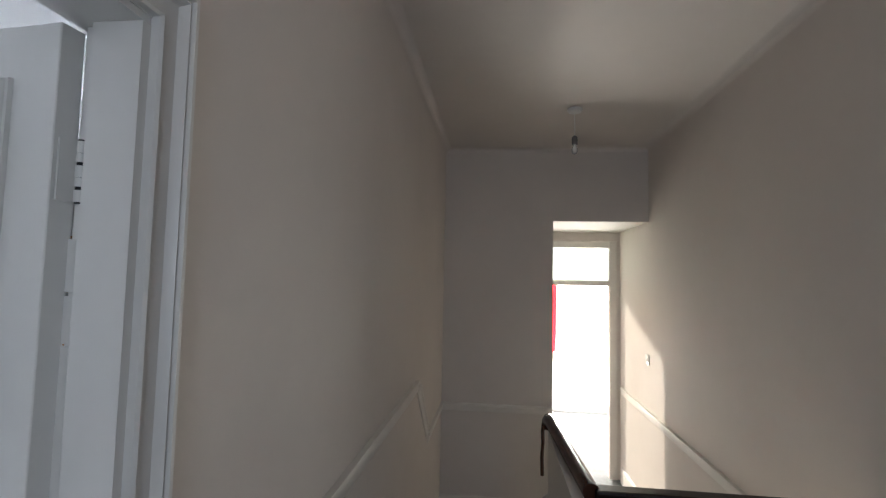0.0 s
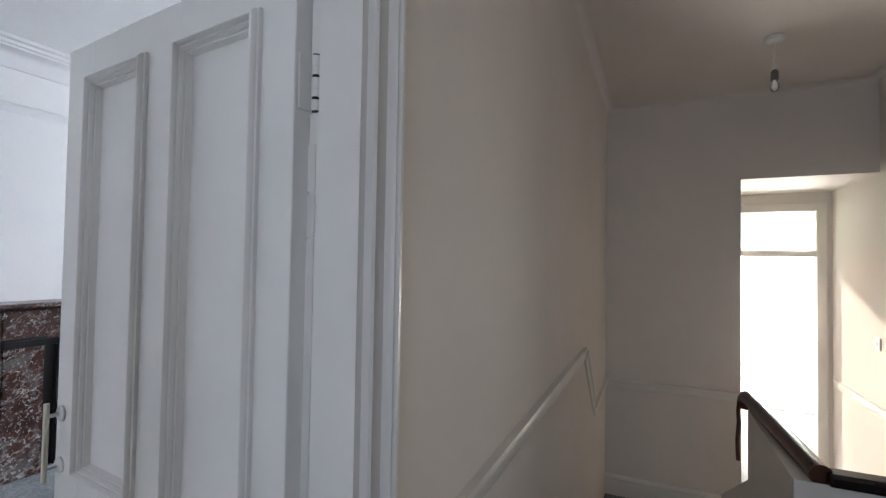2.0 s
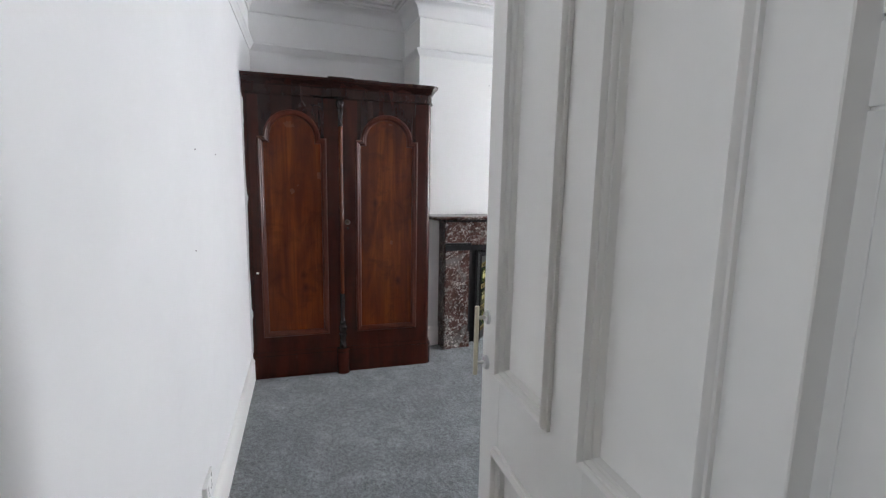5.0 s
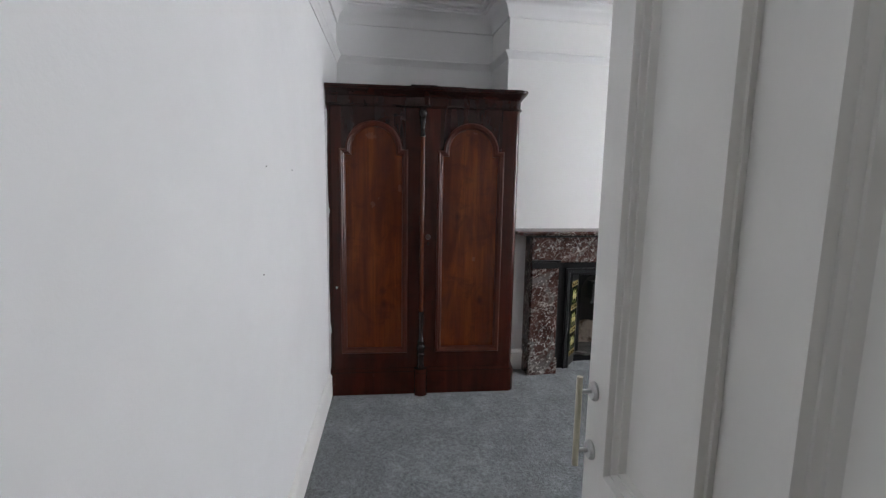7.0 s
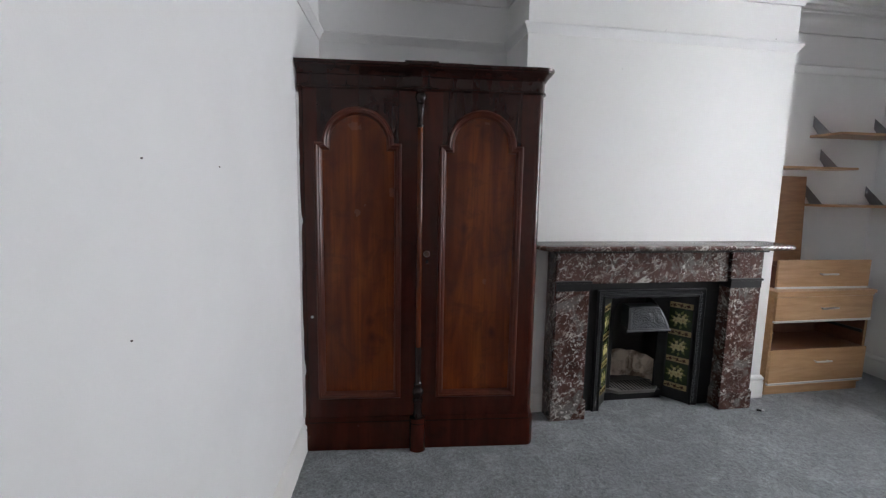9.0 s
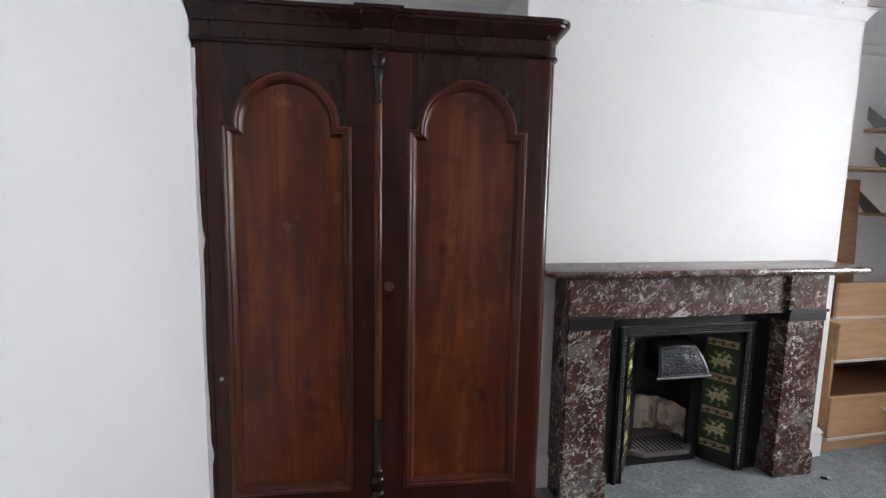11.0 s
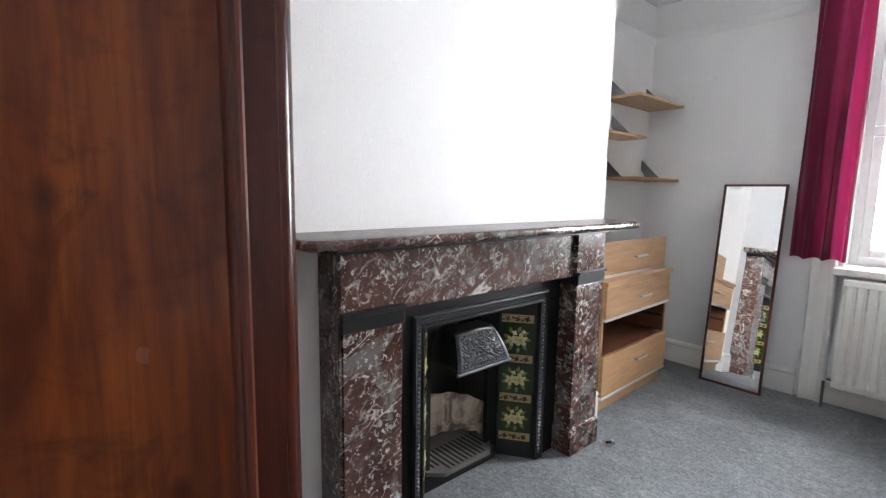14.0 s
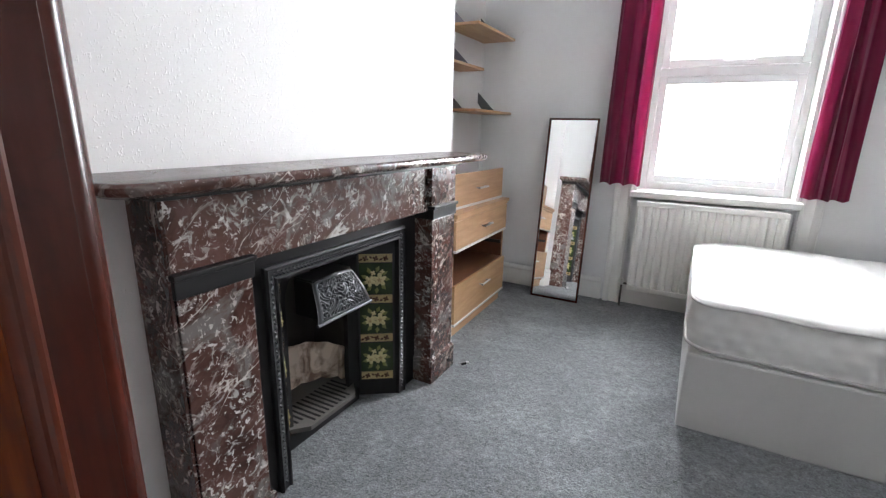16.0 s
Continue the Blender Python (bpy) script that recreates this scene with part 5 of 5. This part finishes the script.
# ---- curtains and radiator ----
solo("curtain", drape(-4.84, -4.585, 5.155, 0.915, 2.60, 3, 0.028, 0.02, 2), CURTAIN, "deep magenta curtain drawn to one side of the window", "curtain", smooth=60, group="bedroom curtains", at=(-4.7, 5.16, 0.92))
solo("curtain", drape(-3.655, -3.465, 5.155, 0.905, 2.60, 3, 0.028, 0.04, 3), CURTAIN, "deep magenta curtain hanging beside the bed", "curtain", smooth=60, group="bedroom curtains", at=(-3.55, 5.16, 0.82))
cr = thing("curtain_rail", (-4.13, 5.18, 2.60), "plain white curtain rail above the window", "curtain rail")
part("rail", boxes((-4.95, 5.145, 2.595, -3.3, 5.175, 2.620), bevel=0.003), PLASTIC, cr)
for x in (-4.9, -3.4):
    part("rail_bracket", boxes((x, 5.17, 2.598, x + 0.03, Y_NORTH + 0.001, 2.618)), PLASTIC, cr)

rad = thing("radiator", (-4.13, 5.2, 0.12), "white panel radiator with vertical ribs under the window", "radiator")
RX0, RX1, RZ0, RZ1 = -4.585, -3.70, 0.150, 0.808
bm = bmesh.new()
n = 18
outline = [(RX0, 0.0)]
for k in range(n):
    a = RX0 + 0.012 + (RX1 - RX0 - 0.024) * k / n
    w = (RX1 - RX0 - 0.024) / n
    outline += [(a + 0.06 * w, 0.0), (a + 0.15 * w, 0.007), (a + 0.28 * w, 0.0115), (a + 0.50 * w, 0.013), (a + 0.70 * w, 0.0115), (a + 0.83 * w, 0.007), (a + 0.92 * w, 0.0)]
outline += [(RX1, 0.0), (RX1, -0.018), (RX0, -0.018)]
prism(bm, outline, lambda u, v, w: (u, 5.165 - v, w), RZ0 + 0.035, RZ1 - 0.035)
part("panel", bm, RAD_PAINT, rad, "ribbed steel panel")
part("edge_rail", boxes((RX0, 5.150, RZ0, RX1, 5.182, RZ0 + 0.036), bevel=0.005), RAD_PAINT, rad)
part("edge_rail", boxes((RX0, 5.150, RZ1 - 0.036, RX1, 5.182, RZ1), bevel=0.005), RAD_PAINT, rad)
part("rear_panel", boxes((RX0 + 0.005, 5.235, RZ0, RX1 - 0.005, 5.25, RZ1 - 0.003)), RAD_PAINT, rad)
bm = bmesh.new()
for k in range(30):
    x = RX0 + 0.02 + (RX1 - RX0 - 0.04) * k / 29
    box(bm, x - 0.002, 5.181, RZ1 - 0.012, x + 0.002, 5.236, RZ1 - 0.002)
box(bm, RX0, 5.183, RZ0 + 0.02, RX0 + 0.004, 5.234, RZ1)
box(bm, RX1 - 0.004, 5.183, RZ0 + 0.02, RX1, 5.234, RZ1)
part("top_grille", bm, RAD_PAINT, rad)
for x in (-4.4, -3.9):
    part("wall_hook", boxes((x, 5.249, 0.5, x + 0.04, Y_NORTH + 0.031, 0.7)), RAD_PAINT, rad)
bm = tube(bmesh.new(), [(RX0 + 0.006, 5.20, RZ0 + 0.03), (RX0 - 0.03, 5.20, RZ0 + 0.03), (RX0 - 0.04, 5.20, RZ0 + 0.02), (RX0 - 0.04, 5.20, 0.0)], 0.0075)
part("pipe", bm, STEEL_OLD, rad, "dull dark pipe", 50)
part("valve", lathe(bmesh.new(), [(0.0, 0.0), (0.014, 0.0), (0.015, 0.02), (0.012, 0.045), (0.0, 0.048)], lambda u, v, w: (RX0 - 0.04 + u, 5.20 + v, RZ0 + 0.02 + w), 14), PLASTIC, rad, "white valve cap", 40)

# ---- bed ----
bed = thing("bed_base", (-3.2, 4.5, 0), "cream fabric divan bed base", "bed base")
BX0, BX1, BY0, BY1 = -4.178, -2.24, 3.772, 5.130
part("divan", boxes((BX0, BY0, 0.0, BX1, BY1, 0.362), bevel=0.012), DIVAN, bed)
part("seam", boxes((-3.2, BY0 - 0.0015, 0.012, -3.196, BY0 + 0.01, 0.352)), DIVAN, bed)
bm = bmesh.new()


def ring_at(inset, z, wob):
    x0, x1, y0, y1, r = BX0 - 0.012 + inset, BX1 - 0.01 - inset, BY0 + 0.010 + inset, BY1 - 0.01 - inset, 0.12
    pts = []
    for cx, cy, a0 in ((x1 - r, y1 - r, 0), (x0 + r, y1 - r, 90), (x0 + r, y0 + r, 180), (x1 - r, y0 + r, 270)):
        for k in range(6):
            a = radians(a0 + 18 * k)
            pts.append((cx + r * math.cos(a), cy + r * math.sin(a)))
    dense = []
    for k in range(len(pts)):
        a, b = Vector(pts[k]), Vector(pts[(k + 1) % len(pts)])
        m = 24 if (b - a).length > 0.5 else 1
        dense += [a.lerp(b, j / m) for j in range(m)]
    return [bm.verts.new((p.x, p.y, z + wob * (math.sin(7 * p.x + 3 * p.y) + 0.5 * math.sin(17 * p.x - 5 * p.y)))) for p in dense]


levels = [(0.020, 0.364, 0.0), (0.004, 0.366, 0.0), (0.0, 0.374, 0.002), (0.006, 0.384, 0.002), (0.002, 0.41, 0.0), (-0.010, 0.470, 0.002), (0.002, 0.540, 0.003), (0.006, 0.562, 0.004), (0.000, 0.573, 0.006), (0.006, 0.584, 0.006), (0.03, 0.590, 0.005), (0.10, 0.597, 0.0)]
rings = [ring_at(*l) for l in levels]
for a, b in zip(rings, rings[1:]):
    for k in range(len(a)):
        bm.faces.new((a[k], a[(k + 1) % len(a)], b[(k + 1) % len(a)], b[k]))
bm.faces.new(rings[0])
bm.faces.new(rings[-1])
matt = solo("mattress", bm, QUILT, "bare white quilted mattress lying on the divan", "mattress", smooth=50, at=(-3.2, 4.47, 0.363))
for z in (0.379, 0.575):
    pts = []
    x0, x1, y0, y1, r = BX0 - 0.014, BX1 - 0.008, BY0 + 0.008, BY1 - 0.008, 0.12
    for cx, cy, a0 in ((x1 - r, y1 - r, 0), (x0 + r, y1 - r, 90), (x0 + r, y0 + r, 180), (x1 - r, y0 + r, 270)):
        pts += [(cx + r * math.cos(radians(a0 + 18 * k)), cy + r * math.sin(radians(a0 + 18 * k)), z) for k in range(6)]
    full = []
    for k in range(len(pts)):
        a, b = Vector(pts[k]), Vector(pts[(k + 1) % len(pts)])
        m = 24 if (b - a).length > 0.5 else 1
        full += [a.lerp(b, j / m) for j in range(m)]
    full = [(p.x, p.y, z + (0.006 if z > 0.5 else 0.002) * (math.sin(7 * p.x + 3 * p.y) + 0.5 * math.sin(17 * p.x - 5 * p.y))) for p in full]
    part("piping", tube(bmesh.new(), full + full[:1], 0.006, 8), DIVAN, matt, "", 60)

# ---- small things ----
ds = thing("door_stop", (-5.234, 3.772, 0.0), "small chrome fitting lying on the carpet", "metal fitting")
part("barrel", tube(bmesh.new(), [(-5.243, 3.762, 0.007), (-5.222, 3.783, 0.009)], 0.0065, 12), IRON, ds, "dark threaded barrel", 50)
part("cap", tube(bmesh.new(), [(-5.223, 3.782, 0.010), (-5.212, 3.793, 0.011)], 0.0095, 12), CHROME, ds, "", 50)


def nail(x, y, z, direction):
    bm = bmesh.new()
    d = Vector(direction)
    tube(bm, [Vector((x, y, z)), Vector((x, y, z)) + d * 0.004], 0.0021, 8)
    return solo("nail", bm, RUST, "small old nail head in the painted wall", "nail", group="nails in the walls", at=(x, y, z))


for x, z in ((-3.72, 1.53), (-4.13, 1.53), (-3.64, 1.165)):
    nail(x, south(x) - 0.001, z, (0, 1, 0))
nail(X_BREAST - 0.001, 2.713, 2.24, (1, 0, 0))
for y in (2.971, 3.761):
    nail(X_BREAST + 0.03, y, 2.478, (1, 0, 0.2))
for x, z in ((-5.41, 2.11), (-5.55, 1.99)):
    nail(x, Y_NORTH + 0.001, z, (0, -1, 0))
SOX = -3.575
SOY = south(SOX)
sock = thing("wall_socket", (SOX, SOY, 0.27), "white plastic double wall socket on the south wall", "socket")
part("plate", boxes((SOX - 0.072, SOY - 0.008, 0.227, SOX + 0.072, SOY + 0.013, 0.313), bevel=0.003), PLASTIC, sock)
for dx in (-0.052, 0.040):
    part("switch", boxes((SOX + dx, SOY + 0.012, 0.288, SOX + dx + 0.012, SOY + 0.016, 0.306), bevel=0.001), PLASTIC, sock)
for dx in (-0.036, 0.036):
    for ox, oz, half in ((0.0, 0.274, 0.003), (-0.011, 0.252, 0.004), (0.011, 0.252, 0.004)):
        part("pin_hole", boxes((SOX + dx + ox - half, SOY + 0.0125, oz - 0.003, SOX + dx + ox + half, SOY + 0.0138, oz + 0.003)), BLACK_PLASTIC, sock)
